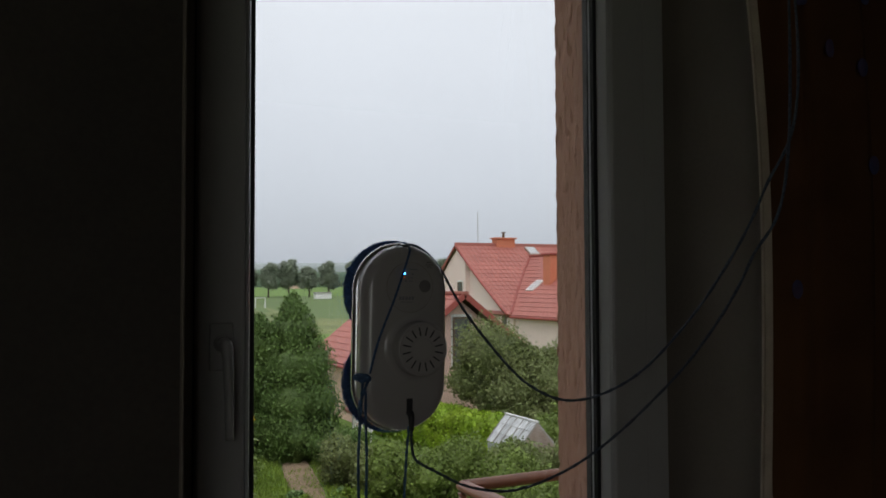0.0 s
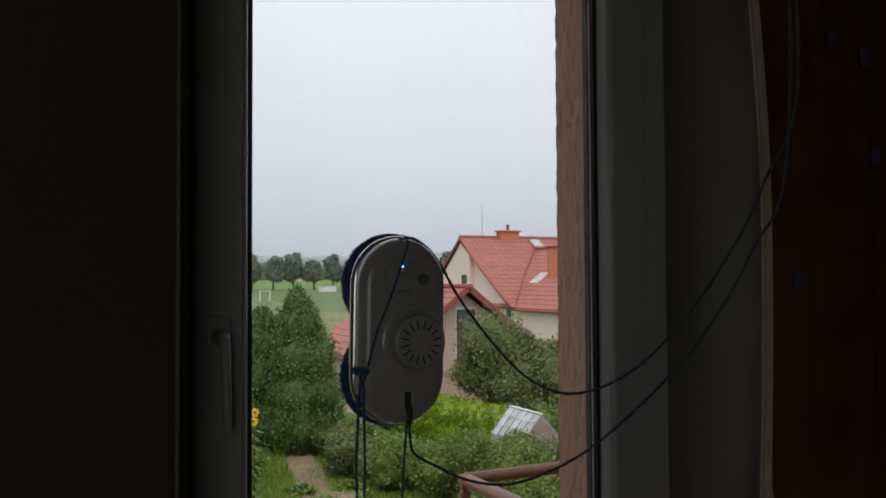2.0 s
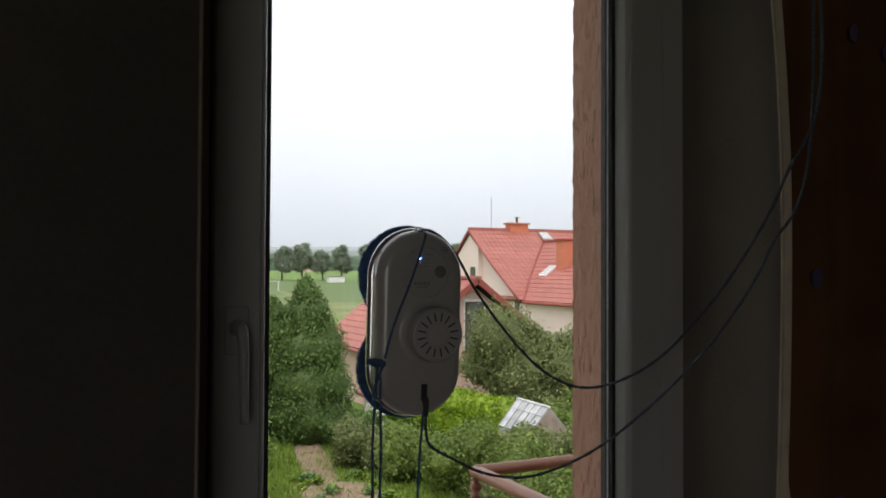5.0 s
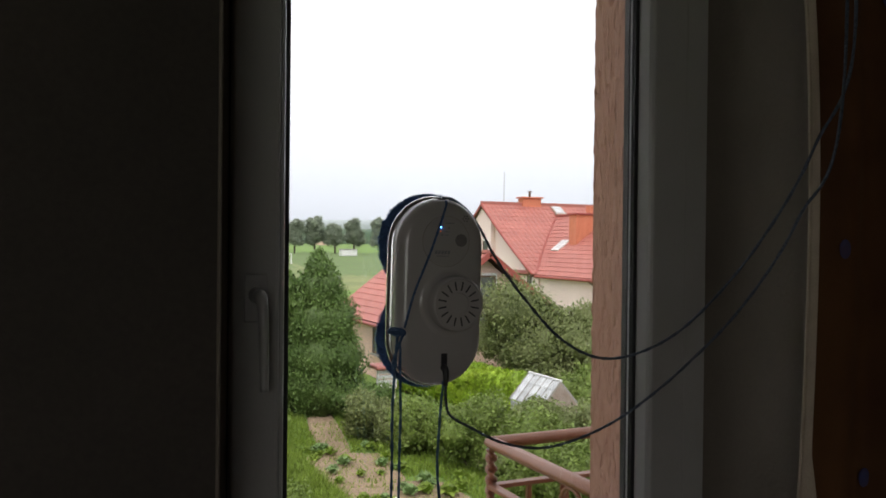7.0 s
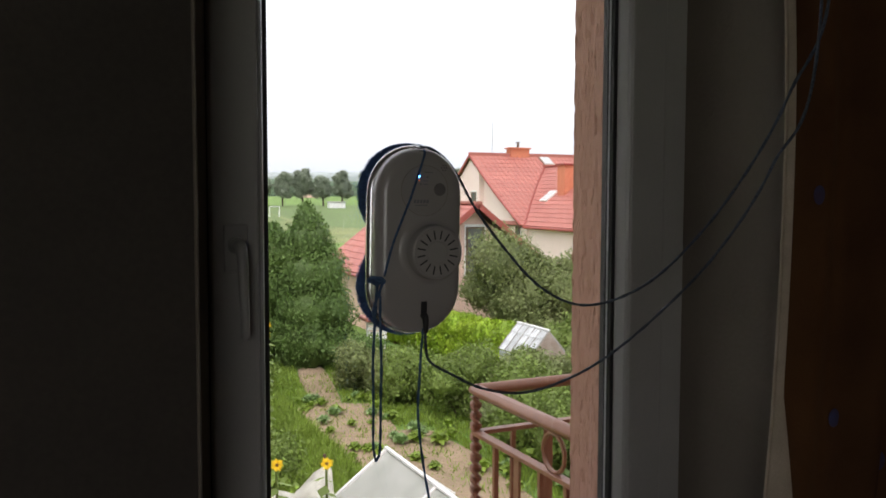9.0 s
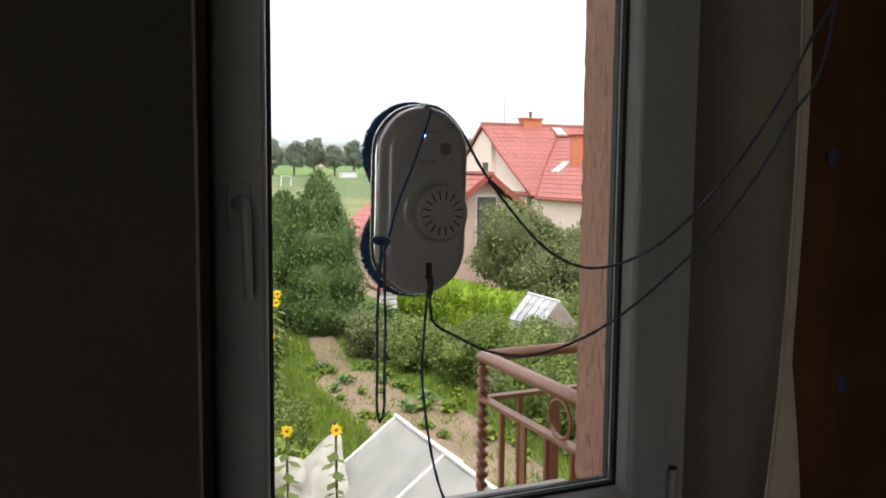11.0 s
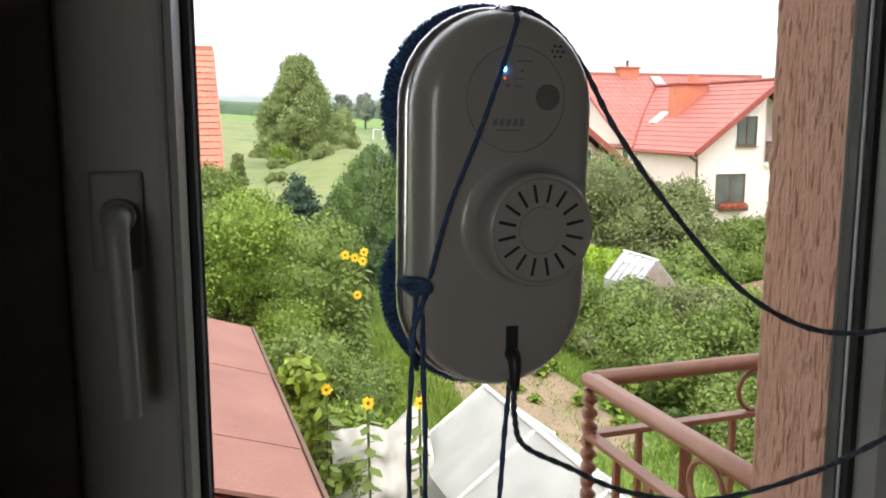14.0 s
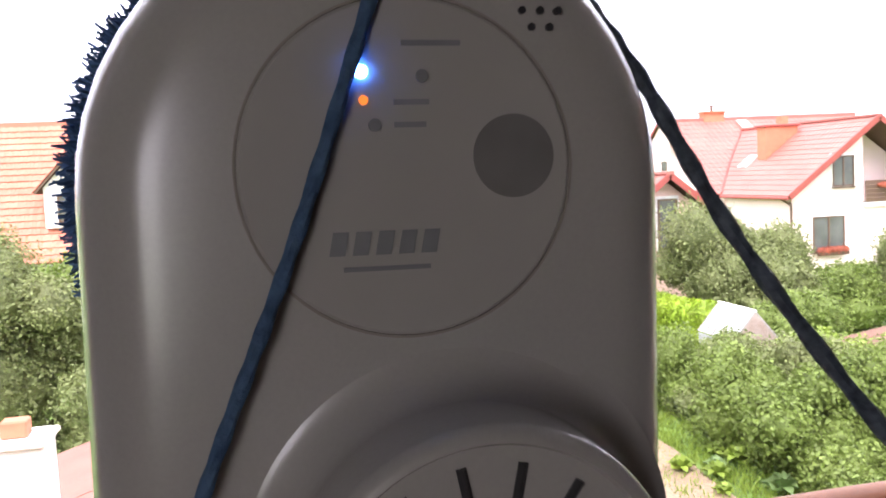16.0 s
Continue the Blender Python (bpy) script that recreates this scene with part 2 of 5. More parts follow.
def part(name, bm, material, parent, label="", smooth=False, kind=""):
    """Links a bmesh (or a ready mesh), given in world coordinates, as one object under its thing or part."""
    if isinstance(bm, bpy.types.Mesh):
        me = bm
        if not me.materials:
            me.materials.append(material)
    else:
        bmesh.ops.recalc_face_normals(bm, faces=bm.faces)
        me = bpy.data.meshes.new(name)
        bm.to_mesh(me)
        bm.free()
        me.materials.append(material)
        if smooth:
            me.polygons.foreach_set("use_smooth", [True] * len(me.polygons))
    ob = new(name, me)
    if parent is not None:
        ob.parent = parent
        if parent.parent is None:
            ob.matrix_parent_inverse = parent.matrix_basis.inverted()
    if label or kind:
        tagged(ob, label, kind=kind)
    return ob


def box(x0, x1, y0, y1, z0, z1, bevel=0.0, bm=None, seg=1):
    bm = bm or bmesh.new()
    r = bmesh.ops.create_cube(bm, size=1.0)
    for v in r["verts"]:
        v.co = Vector(((x0 + x1) / 2 + v.co.x * (x1 - x0), (y0 + y1) / 2 + v.co.y * (y1 - y0), (z0 + z1) / 2 + v.co.z * (z1 - z0)))
    if bevel:
        es = list({ed for v in r["verts"] for ed in v.link_edges})
        bmesh.ops.bevel(bm, geom=es, offset=bevel, segments=seg, affect="EDGES", profile=0.6)
    return bm


def beam(a, b, w, h, bevel=0.0, twist=0.0, n=1, up=(0, 0, 1)):
    """A bar of section w x h from a to b, with an optional twist."""
    a, b = Vector(a), Vector(b)
    d = (b - a).normalized()
    u = Vector(up) if abs(d.dot(Vector(up))) < 0.95 else Vector((0, 1, 0))
    s = d.cross(u).normalized()
    u = s.cross(d)
    bm = bmesh.new()
    k = min(w, h) * 0.12 if bevel == 0 else bevel
    sec = [(-w / 2 + k, -h / 2), (w / 2 - k, -h / 2), (w / 2, -h / 2 + k), (w / 2, h / 2 - k), (w / 2 - k, h / 2), (-w / 2 + k, h / 2), (-w / 2, h / 2 - k), (-w / 2, -h / 2 + k)]
    rings = []
    for i in range(n + 1):
        c = a.lerp(b, i / n)
        q = twist * i / n
        rings.append([bm.verts.new(c + s * (x * math.cos(q) - y * math.sin(q)) + u * (x * math.sin(q) + y * math.cos(q))) for x, y in sec])
    for p, q in zip(rings, rings[1:]):
        for i in range(8):
            bm.faces.new((p[i], p[(i + 1) % 8], q[(i + 1) % 8], q[i]))
    bm.faces.new(rings[0][::-1])
    bm.faces.new(rings[-1])
    return bm


def curve_points(pts, n=12):
    """Catmull-Rom through the points."""
    p = [Vector(q) for q in pts]
    p = [p[0] * 2 - p[1]] + p + [p[-1] * 2 - p[-2]]
    out = []
    for i in range(1, len(p) - 2):
        for k in range(n):
            t = k / n
            a, b, c, d = p[i - 1:i + 3]
            out.append(0.5 * ((2 * b) + (c - a) * t + (2 * a - 5 * b + 4 * c - d) * t * t + (3 * b - a - 3 * c + d) * t ** 3))
    out.append(p[-2])
    return out


def tube(pts, r, n=12, sides=8, braid=0.0, taper=None):
    """A round cord through the points; braid raises a spiral on it."""
    c = curve_points(pts, n) if n else [Vector(q) for q in pts]
    bm = bmesh.new()
    prev, rings = None, []
    for i, q in enumerate(c):
        d = (c[min(i + 1, len(c) - 1)] - c[max(i - 1, 0)]).normalized()
        s = d.cross(Vector((0.3, 0.9, 0.2))) if prev is None else prev - d * prev.dot(d)
        s.normalize()
        prev = s
        u = d.cross(s)
        rad = r if taper is None else r + (taper - r) * i / (len(c) - 1)
        ring = []
        for k in range(sides):
            a = 2 * math.pi * k / sides
            m = rad * (1 + braid * math.sin(2 * a + i * 0.9))
            ring.append(bm.verts.new(q + s * math.cos(a) * m + u * math.sin(a) * m))
        rings.append(ring)
    for p, q in zip(rings, rings[1:]):
        for k in range(sides):
            bm.faces.new((p[k], p[(k + 1) % sides], q[(k + 1) % sides], q[k]))
    bm.faces.new(rings[0][::-1])
    bm.faces.new(rings[-1])
    return bm


def prism(outline, y0, y1, axis="y"):
    """Extrudes an outline of (a, b) pairs: axis y gives (a, y, b), axis x gives (x, a, b), axis z gives (a, b, z)."""
    bm = bmesh.new()
    put = {"y": lambda a, b, c: (a, c, b), "x": lambda a, b, c: (c, a, b), "z": lambda a, b, c: (a, b, c)}[axis]
    p = [bm.verts.new(put(a, b, y0)) for a, b in outline]
    q = [bm.verts.new(put(a, b, y1)) for a, b in outline]
    n = len(outline)
    for i in range(n):
        bm.faces.new((p[i], p[(i + 1) % n], q[(i + 1) % n], q[i]))
    bm.faces.new(p[::-1])
    bm.faces.new(q)
    return bm


def disc(cx, cz, r, y0, y1, n=40, bevel=0.0):
    """A round plate in the window's plane, its axis along y."""
    bm = prism([(cx + r * math.cos(2 * math.pi * i / n), cz + r * math.sin(2 * math.pi * i / n)) for i in range(n)], y0, y1)
    if bevel:
        es = [ed for ed in bm.edges if abs(ed.verts[0].co.y - y1) < 1e-6 and abs(ed.verts[1].co.y - y1) < 1e-6]
        bmesh.ops.bevel(bm, geom=es, offset=bevel, segments=4, affect="EDGES", profile=0.5)
    return bm


def big_mesh(name, v, quads, material):
    """A mesh from numpy arrays of vertices and quads."""
    me = bpy.data.meshes.new(name)
    me.vertices.add(len(v))
    me.vertices.foreach_set("co", np.asarray(v, np.float32).ravel())
    me.loops.add(quads.size)
    me.loops.foreach_set("vertex_index", quads.astype(np.int32).ravel())
    me.polygons.add(len(quads))
    me.polygons.foreach_set("loop_start", np.arange(0, quads.size, quads.shape[1], dtype=np.int32))
    me.materials.append(material)
    me.update(calc_edges=True)
    me.validate()
    return me


def leaf_mesh(name, clumps, n, size, material, seed, upright=0.0, long=1.6, core=0.72, ragged=0.25):
    """Many small folded leaves about ellipsoid clumps (x, y, z, rx, ry, rz), over a rough inner mass."""
    n, size = int(n * 1.7), size * 0.74
    rng = np.random.default_rng(seed)
    cl = np.array(clumps, float)
    w = (cl[:, 3] * cl[:, 4] + cl[:, 3] * cl[:, 5] + cl[:, 4] * cl[:, 5])
    k = rng.choice(len(cl), n, p=w / w.sum())
    d = rng.normal(size=(n, 3))
    d[:, 2] += 0.25
    d /= np.linalg.norm(d, axis=1)[:, None]
    lump = 1 + ragged * (np.sin(d[:, 0] * 5 + k * 1.7 + seed) * np.cos(d[:, 2] * 6 + k) * 0.6 + rng.normal(size=n) * 0.45)
    rad = np.clip(rng.uniform(0.72, 1.03, n) * lump, 0.45, 1.5)
    pos = cl[k, :3] + d * cl[k, 3:] * rad[:, None]
    out = d / cl[k, 3:]
    out /= np.linalg.norm(out, axis=1)[:, None]
    nor = out * 0.7 + rng.normal(size=(n, 3)) * 0.55
    nor /= np.linalg.norm(nor, axis=1)[:, None]
    ax = rng.normal(size=(n, 3))
    ax[:, 2] += upright * 3
    ax -= nor * (ax * nor).sum(1)[:, None]
    ax /= np.linalg.norm(ax, axis=1)[:, None]
    side = np.cross(nor, ax)
    s = (size * rng.uniform(0.6, 1.35, n))[:, None]
    tip, base = pos + ax * s * long * 0.5, pos - ax * s * long * 0.5
    fold = nor * s * 0.18
    v = np.stack([base, pos + side * s * 0.45 + fold, tip, pos - side * s * 0.45 + fold], 1).reshape(-1, 3)
    q = np.arange(4 * n).reshape(n, 4)
    vs, qs = [v], [q]
    base_i = len(v)
    if core:
        U, V = 14, 9
        uu, vv = np.meshgrid(np.arange(U), np.arange(V))
        th, ph = uu * 2 * np.pi / U, vv * np.pi / (V - 1)
        unit = np.stack([np.cos(th) * np.sin(ph), np.sin(th) * np.sin(ph), np.cos(ph)], -1).reshape(-1, 3)
        idx = np.arange(U * V).reshape(V, U)
        cq = np.stack([idx[:-1], np.roll(idx[:-1], -1, 1), np.roll(idx[1:], -1, 1), idx[1:]], -1).reshape(-1, 4)
        for j, c in enumerate(cl):
            rr = core * (1 + 0.22 * np.sin(unit[:, 0] * 6 + j) * np.sin(unit[:, 1] * 5 + seed) + 0.12 * np.cos(unit[:, 2] * 9 + j))
            vs.append(c[:3] + unit * c[3:] * rr[:, None])
            qs.append(cq + base_i)
            base_i += U * V
    return big_mesh(name, np.concatenate(vs), np.concatenate(qs), material)


GROUND = -3.4


def ground_z(x, y):
    d = math.hypot(x, y)
    z = GROUND
    if d > 60:
        z += min(d - 60, 90) * 0.010
    if d > 150:
        z += min(d - 150, 150) * 0.0147
    if d > 300:
        z += (d - 300) * 0.006
    a = math.atan2(x, y)
    z += 2.3 * math.exp(-((x - 13.5) / 5) ** 2 - ((y - 62) / 9) ** 2)
    left = max(0.0, min(1.0, (0.16 - a) / 0.12))
    z += left * max(0.0, min(1.0, (d - 55) / 120)) * (2.6 + 0.6 * math.sin(d * 0.07))
    return z


def plant(name, x, y, clumps, n, size, material, label, category, seed, trunk=None, group="", z=None, **kw):
    """A tree or bush: an empty at its base, a trunk or stems, and a crown of leaves. Clumps are relative to the base."""
    z = ground_z(x, y) if z is None else z
    t = thing(name, (x, y, z), label, category, group)
    rng = random.Random(seed)
    top = max(c[2] for c in clumps)
    if trunk:
        bm = tube([(x, y, z - 0.1), (x + rng.uniform(-.1, .1), y, z + top * 0.45), (x + rng.uniform(-.1, .1), y, z + top)], trunk, 6, 8, taper=trunk * 0.35)
        part("trunk", bm, M_bark, t)
        for c in clumps[:7]:
            s = z + top * rng.uniform(0.25, 0.5)
            part("limb", tube([(x, y, s), (x + c[0] * .5, y + c[1] * .5, (s + z + c[2]) / 2 + .1), (x + c[0], y + c[1], z + c[2])], trunk * 0.45, 4, 6, taper=trunk * 0.12), M_bark, t)
    else:
        for i in range(4):
            c = clumps[i % len(clumps)]
            part("stem", tube([(x + rng.uniform(-.1, .1), y + rng.uniform(-.1, .1), z - 0.05), (x + c[0] * .6, y + c[1] * .6, z + c[2] * .6), (x + c[0], y + c[1], z + c[2])], 0.03, 4, 6, taper=0.01), M_bark, t)
    world_clumps = [(x + c[0], y + c[1], z + c[2], *c[3:]) for c in clumps]
    part("crown", leaf_mesh("crown", world_clumps, n, size, material, seed, **kw), material, t)
    return t


def egg(seed, n, rad, h):
    """Clumps on a broad rounded cone, widest at a quarter of its height."""
    rng = random.Random(seed)
    out = [(0, 0, h * .3, rad * .6, rad * .6, h * .27), (0, 0, h * .58, rad * .45, rad * .45, h * .24)]
    for i in range(n):
        f = (i + .5) / n
        w = rad * min(0.78 + 1.3 * f, 1.0, 1.5 - 1.2 * f)
        a, r = i * 2.4 + rng.uniform(-.4, .4), rad * rng.uniform(.22, .36) * (1 - .25 * f)
        q = max(0.0, w - r * 0.9) * rng.uniform(.85, 1.0)
        out.append((math.cos(a) * q, math.sin(a) * q, h * (.08 + .86 * f), r, r, r * .9))
    return out


def lumps(seed, n, rx, ry, z0, z1, r0, r1, top=0.5):
    """Clumps spread through an uneven volume, smaller towards the top."""
    rng = random.Random(seed)
    out = []
    for i in range(n):
        f = i / max(1, n - 1)
        z = z0 + (z1 - z0) * f
        k = 1 - (1 - top) * f
        a = rng.uniform(0, 6.28)
        q = rng.uniform(0.2, 1.0)
        r = rng.uniform(r0, r1) * (0.6 + 0.4 * k)
        out.append((math.cos(a) * rx * q * k, math.sin(a) * ry * q * k, z, r, r, r * rng.uniform(0.75, 1.0)))
    return out


# ---- room and window ----
WX0, WX1, WZ0, WZ1 = 0.0, 0.60, 0.925, 2.12      # the clear glass
IN = -0.26                                        # inner face of the outer wall
OUTER = 0.222                                     # outer face


def structure(name, bm, material, label, category="wall"):
    ob = part(name, bm, material, None)
    return tagged(ob, label, category, kind="structure")


def wall_with_hole(y0, y1, hx0, hx1, hz0, hz1, x0, x1, z0, z1):
    bm = bmesh.new()
    for a in ((x0, hx0, z0, z1), (hx1, x1, z0, z1), (hx0, hx1, z0, hz0), (hx0, hx1, hz1, z1)):
        box(a[0], a[1], y0, y1, a[2], a[3], bm=bm)
    return bm


structure("wall_front", wall_with_hole(IN, -0.01, -0.1335, 0.7415, 0.80, 2.251, -0.13355, 2.6, -0.02, 2.55), M_plaster, "plastered inner wall round the window opening")
# Left stretch of the front wall, in a darker brown than the right.
structure("wall_front_left", box(-2.2, -0.1337, IN, -0.01, -0.02, 2.55), M_darkwall, "dark brown wall left of the window")
structure("wall_facade", wall_with_hole(0.0, OUTER - 0.03, -0.12, 0.66, 0.83, 2.26, -3.2, 2.6, GROUND - 0.3, 3.2), M_stucco, "brown stuccoed outer wall of the house")
# Opening and its area lamp are added, unseen, to brighten the room side.
bm = bmesh.new()
for a in ((-2.2, -2.1, 0, 2.55), (-0.9, 2.6, 0, 2.55), (-2.1, -0.9, 0, 0.9), (-2.1, -0.9, 2.2, 2.55)):
    box(a[0], a[1], -3.7, -3.6, a[2], a[3], bm=bm)
structure("wall_back", bm, M_plaster, "plain plastered back wall with an unseen opening added for a fill lamp")
back_light = bpy.data.lights.new("added_back_fill", "AREA")
back_light.shape, back_light.size, back_light.size_y, back_light.energy, back_light.color = "RECTANGLE", 1.18, 1.28, 4.4, (1.0, 0.97, 0.93)
new("added_back_fill", back_light).matrix_world = look((-1.5, -3.65, 1.55), (-1.5, 0, 1.55))
structure("wall_right", box(2.6, 2.7, -3.7, IN, 0, 2.55), M_plaster, "plain plastered side wall of the room")
structure("wall_left", box(-2.3, -2.2, -3.7, IN, 0, 2.55), M_plaster, "plain plastered side wall of the room")
structure("floor", box(-2.3, 2.7, -3.7, IN, -0.06, -0.001), M_floorwood, "brown wooden room floor", "floor")
structure("lower_storey", box(-2.3, 2.7, -3.7, -0.01, GROUND - 0.3, -0.061), M_stucco, "brown stuccoed lower storey under the room")
structure("ceiling", box(-2.3, 2.7, -3.7, -0.01, 2.551, 2.6), M_plaster, "plain room ceiling", "ceiling")


def stucco_reveal():
    """The outer reveal and the wall's edge, in coarse stucco raked into upright furrows."""
    nu, nv = 230, 600
    path = [(0.618, 0.035), (0.66, OUTER - 0.012), (0.668, OUTER), (0.70, OUTER + 0.003), (1.3, OUTER + 0.003)]
    seg = [0, 0.80, 0.84, 0.88, 1.0]
    v, f = [], []
    for j in range(nv + 1):
        z = 0.86 + (2.26 - 0.86) * j / nv
        for i in range(nu + 1):
            u = i / nu
            k = max(q for q in range(4) if seg[q] <= u + 1e-9) if u < 1 else 3
            t = (u - seg[k]) / (seg[k + 1] - seg[k])
            x = path[k][0] + (path[k + 1][0] - path[k][0]) * t
            y = path[k][1] + (path[k + 1][1] - path[k][1]) * t
            wob = 0.012 * noise.noise(Vector((z * 17, u * 3, 5.0)))
            line = max(0.0, 1 - abs(noise.noise(Vector(((u + wob) * 52, 3.0, z * 19)))) / 0.15)
            mask = min(1.0, max(0.0, 0.15 + 3.0 * noise.noise(Vector((u * 34, 7.0, z * 30)))))
            g2 = noise.noise(Vector((u * 75, 9.0, z * 30)))
            h = -0.0034 * line * mask + 0.0008 * g2
            if u > 0.78:
                h += 0.0035 * noise.noise(Vector((1.0, 5.0, z * 45)))
            x, y = (x - h, y) if k < 2 else (x, y + h)
            v.append((x, y, z))
    for j in range(nv):
        for i in range(nu):
            a = j * (nu + 1) + i
            f.append((a, a + 1, a + nu + 2, a + nu + 1))
    return mesh_from("stucco_reveal", v, f, M_stucco, True)


rev = part("stucco_reveal", stucco_reveal(), M_stucco, None)
tagged(rev, "coarse brown stucco with upright furrows on the outer reveal", "wall", kind="structure")
structure("outer_sill", box(-0.12, 0.66, 0.02, OUTER + 0.03, 0.815, 0.838, 0.003), M_stone, "grey outer window sill", "sill")

win = thing("window_1", (0.3, 0.0, 0.8), "grey-white plastic window with a closed sash and double glazing", "window", kind="structure")


def frame_ring(x0, x1, z0, z1, w, y0, y1, bevel, name, parent, material, label=""):
    """Four mitred bars round an opening."""
    for a, b in (((x0 - w, z0 - w), (x0, z1 + w)), ((x1, z0 - w), (x1 + w, z1 + w)), ((x0, z0 - w), (x1, z0)), ((x0, z1), (x1, z1 + w))):
        part(name, box(a[0], b[0], y0, y1, a[1], b[1], bevel, seg=3), material, parent, label)


fx0, fx1, fz0, fz1 = -0.083, 0.690, 0.842, 2.20
frame_ring(fx0, fx1, fz0, fz1, 0.052, -0.022, 0.045, 0.004, "window_frame", win, M_pvc)
sash = part("sash", box(-0.081, -0.014, -0.037, 0.03, 0.845, 2.198, 0.007, seg=3), M_pvc, win)
part("sash_stile", box(0.614, 0.688, -0.037, 0.03, 0.845, 2.198, 0.007, seg=3), M_pvc, sash)
part("sash_rail", box(-0.0139, 0.6139, -0.037, 0.03, 0.845, 0.911, 0.007, seg=3), M_pvc, sash)
part("sash_rail", box(-0.0139, 0.6139, -0.037, 0.03, 2.134, 2.198, 0.007, seg=3), M_pvc, sash)


for sx, xe, d in ((1, -0.0138, 1), (-1, 0.6138, -1)):
    prof = [(xe, -0.034), (xe + d * 0.005, -0.031), (xe + d * 0.0108, -0.014), (xe + d * 0.0108, -0.010), (xe, -0.010)]
    part("glazing_bead", prism(prof, 0.912, 2.133, "z"), M_pvc, sash)
for ze, d in ((0.9112, 1), (2.1338, -1)):
    prof = [(-0.034, ze), (-0.031, ze + d * 0.005), (-0.014, ze + d * 0.0108), (-0.010, ze + d * 0.0108), (-0.010, ze)]
    part("glazing_bead", prism(prof, -0.0028, 0.6028, "x"), M_pvc, sash)
frame_ring(0.003, 0.597, 0.928, 2.117, 0.010, -0.009, -0.003, 0.001, "inner_gasket", win, M_gasket)
frame_ring(0.0075, 0.5925, 0.9325, 2.1125, 0.0075, 0.005, 0.016, 0.0005, "spacer_bar", win, M_spacer)
frame_ring(0.0052, 0.5948, 0.9302, 2.1148, 0.0022, 0.0024, 0.0046, 0.0003, "spacer_edge", win, M_lip)
frame_ring(-0.0066, 0.6066, 0.9164, 2.1286, 0.0070, -0.0088, 0.0250, 0.0005, "glazing_rebate", win, M_gasket)
frame_ring(-0.0806, 0.6876, 0.8446, 2.1984, 0.0022, -0.020, 0.020, 0.0004, "sash_seal", win, M_gasket)
frame_ring(0.0, 0.60, 0.925, 2.12, 0.014, 0.0255, 0.031, 0.001, "outer_gasket", win, M_gasket)
pane = part("pane", box(-0.006, 0.606, -0.0025, 0.0015, 0.917, 2.128), M_glass, win, "clear glass pane")
pane.visible_shadow = False
pane = part("pane", box(-0.006, 0.606, 0.0185, 0.0225, 0.917, 2.128), M_glass, win, "clear glass pane")
pane.visible_shadow = False

# the handle on the left stile
handle = part("handle", box(-0.065, -0.032, -0.044, -0.0373, 1.383, 1.449, 0.0033, seg=3), M_handle, win, "plain window handle turned down", smooth=True)
part("neck", tube([(-0.0480, -0.0435, 1.420), (-0.0480, -0.058, 1.420)], 0.0118, 4, 20, taper=0.0108), M_handle, handle, smooth=True)
part("grip", tube([(-0.0480, -0.0575, 1.420), (-0.0480, -0.069, 1.4195), (-0.0478, -0.077, 1.412), (-0.0470, -0.0805, 1.396), (-0.0458, -0.0805, 1.35), (-0.0442, -0.079, 1.295)], 0.0092, 10, 18, taper=0.0060), M_handle, handle, smooth=True)
for hz in (0.868, 2.128):
    hinge = part("hinge", tube([(0.7075, -0.0335, hz), (0.7075, -0.0335, hz + 0.075)], 0.0095, 2, 14), M_pvc, win, "slim plastic hinge cover", smooth=True)
    part("hinge_cap", tube([(0.7075, -0.0335, hz + 0.0752), (0.7075, -0.0335, hz + 0.079)], 0.0075, 1, 14), M_spacer, hinge)
# Thin strip added for the light that the wall's corner catches.
structure("corner_highlight", tube([(-0.1345, IN - 0.0012, 0.0), (-0.1345, IN - 0.0012, 2.549)], 0.0022, 1, 10), M_plaster, "thin plaster-coloured strip drawing a highlight on the wall's corner", "trim")
structure("inner_sill", box(-0.3, 0.9, IN - 0.10, -0.023, 0.775, 0.80, 0.005, seg=2), M_pvc, "white inner window sill", "sill")


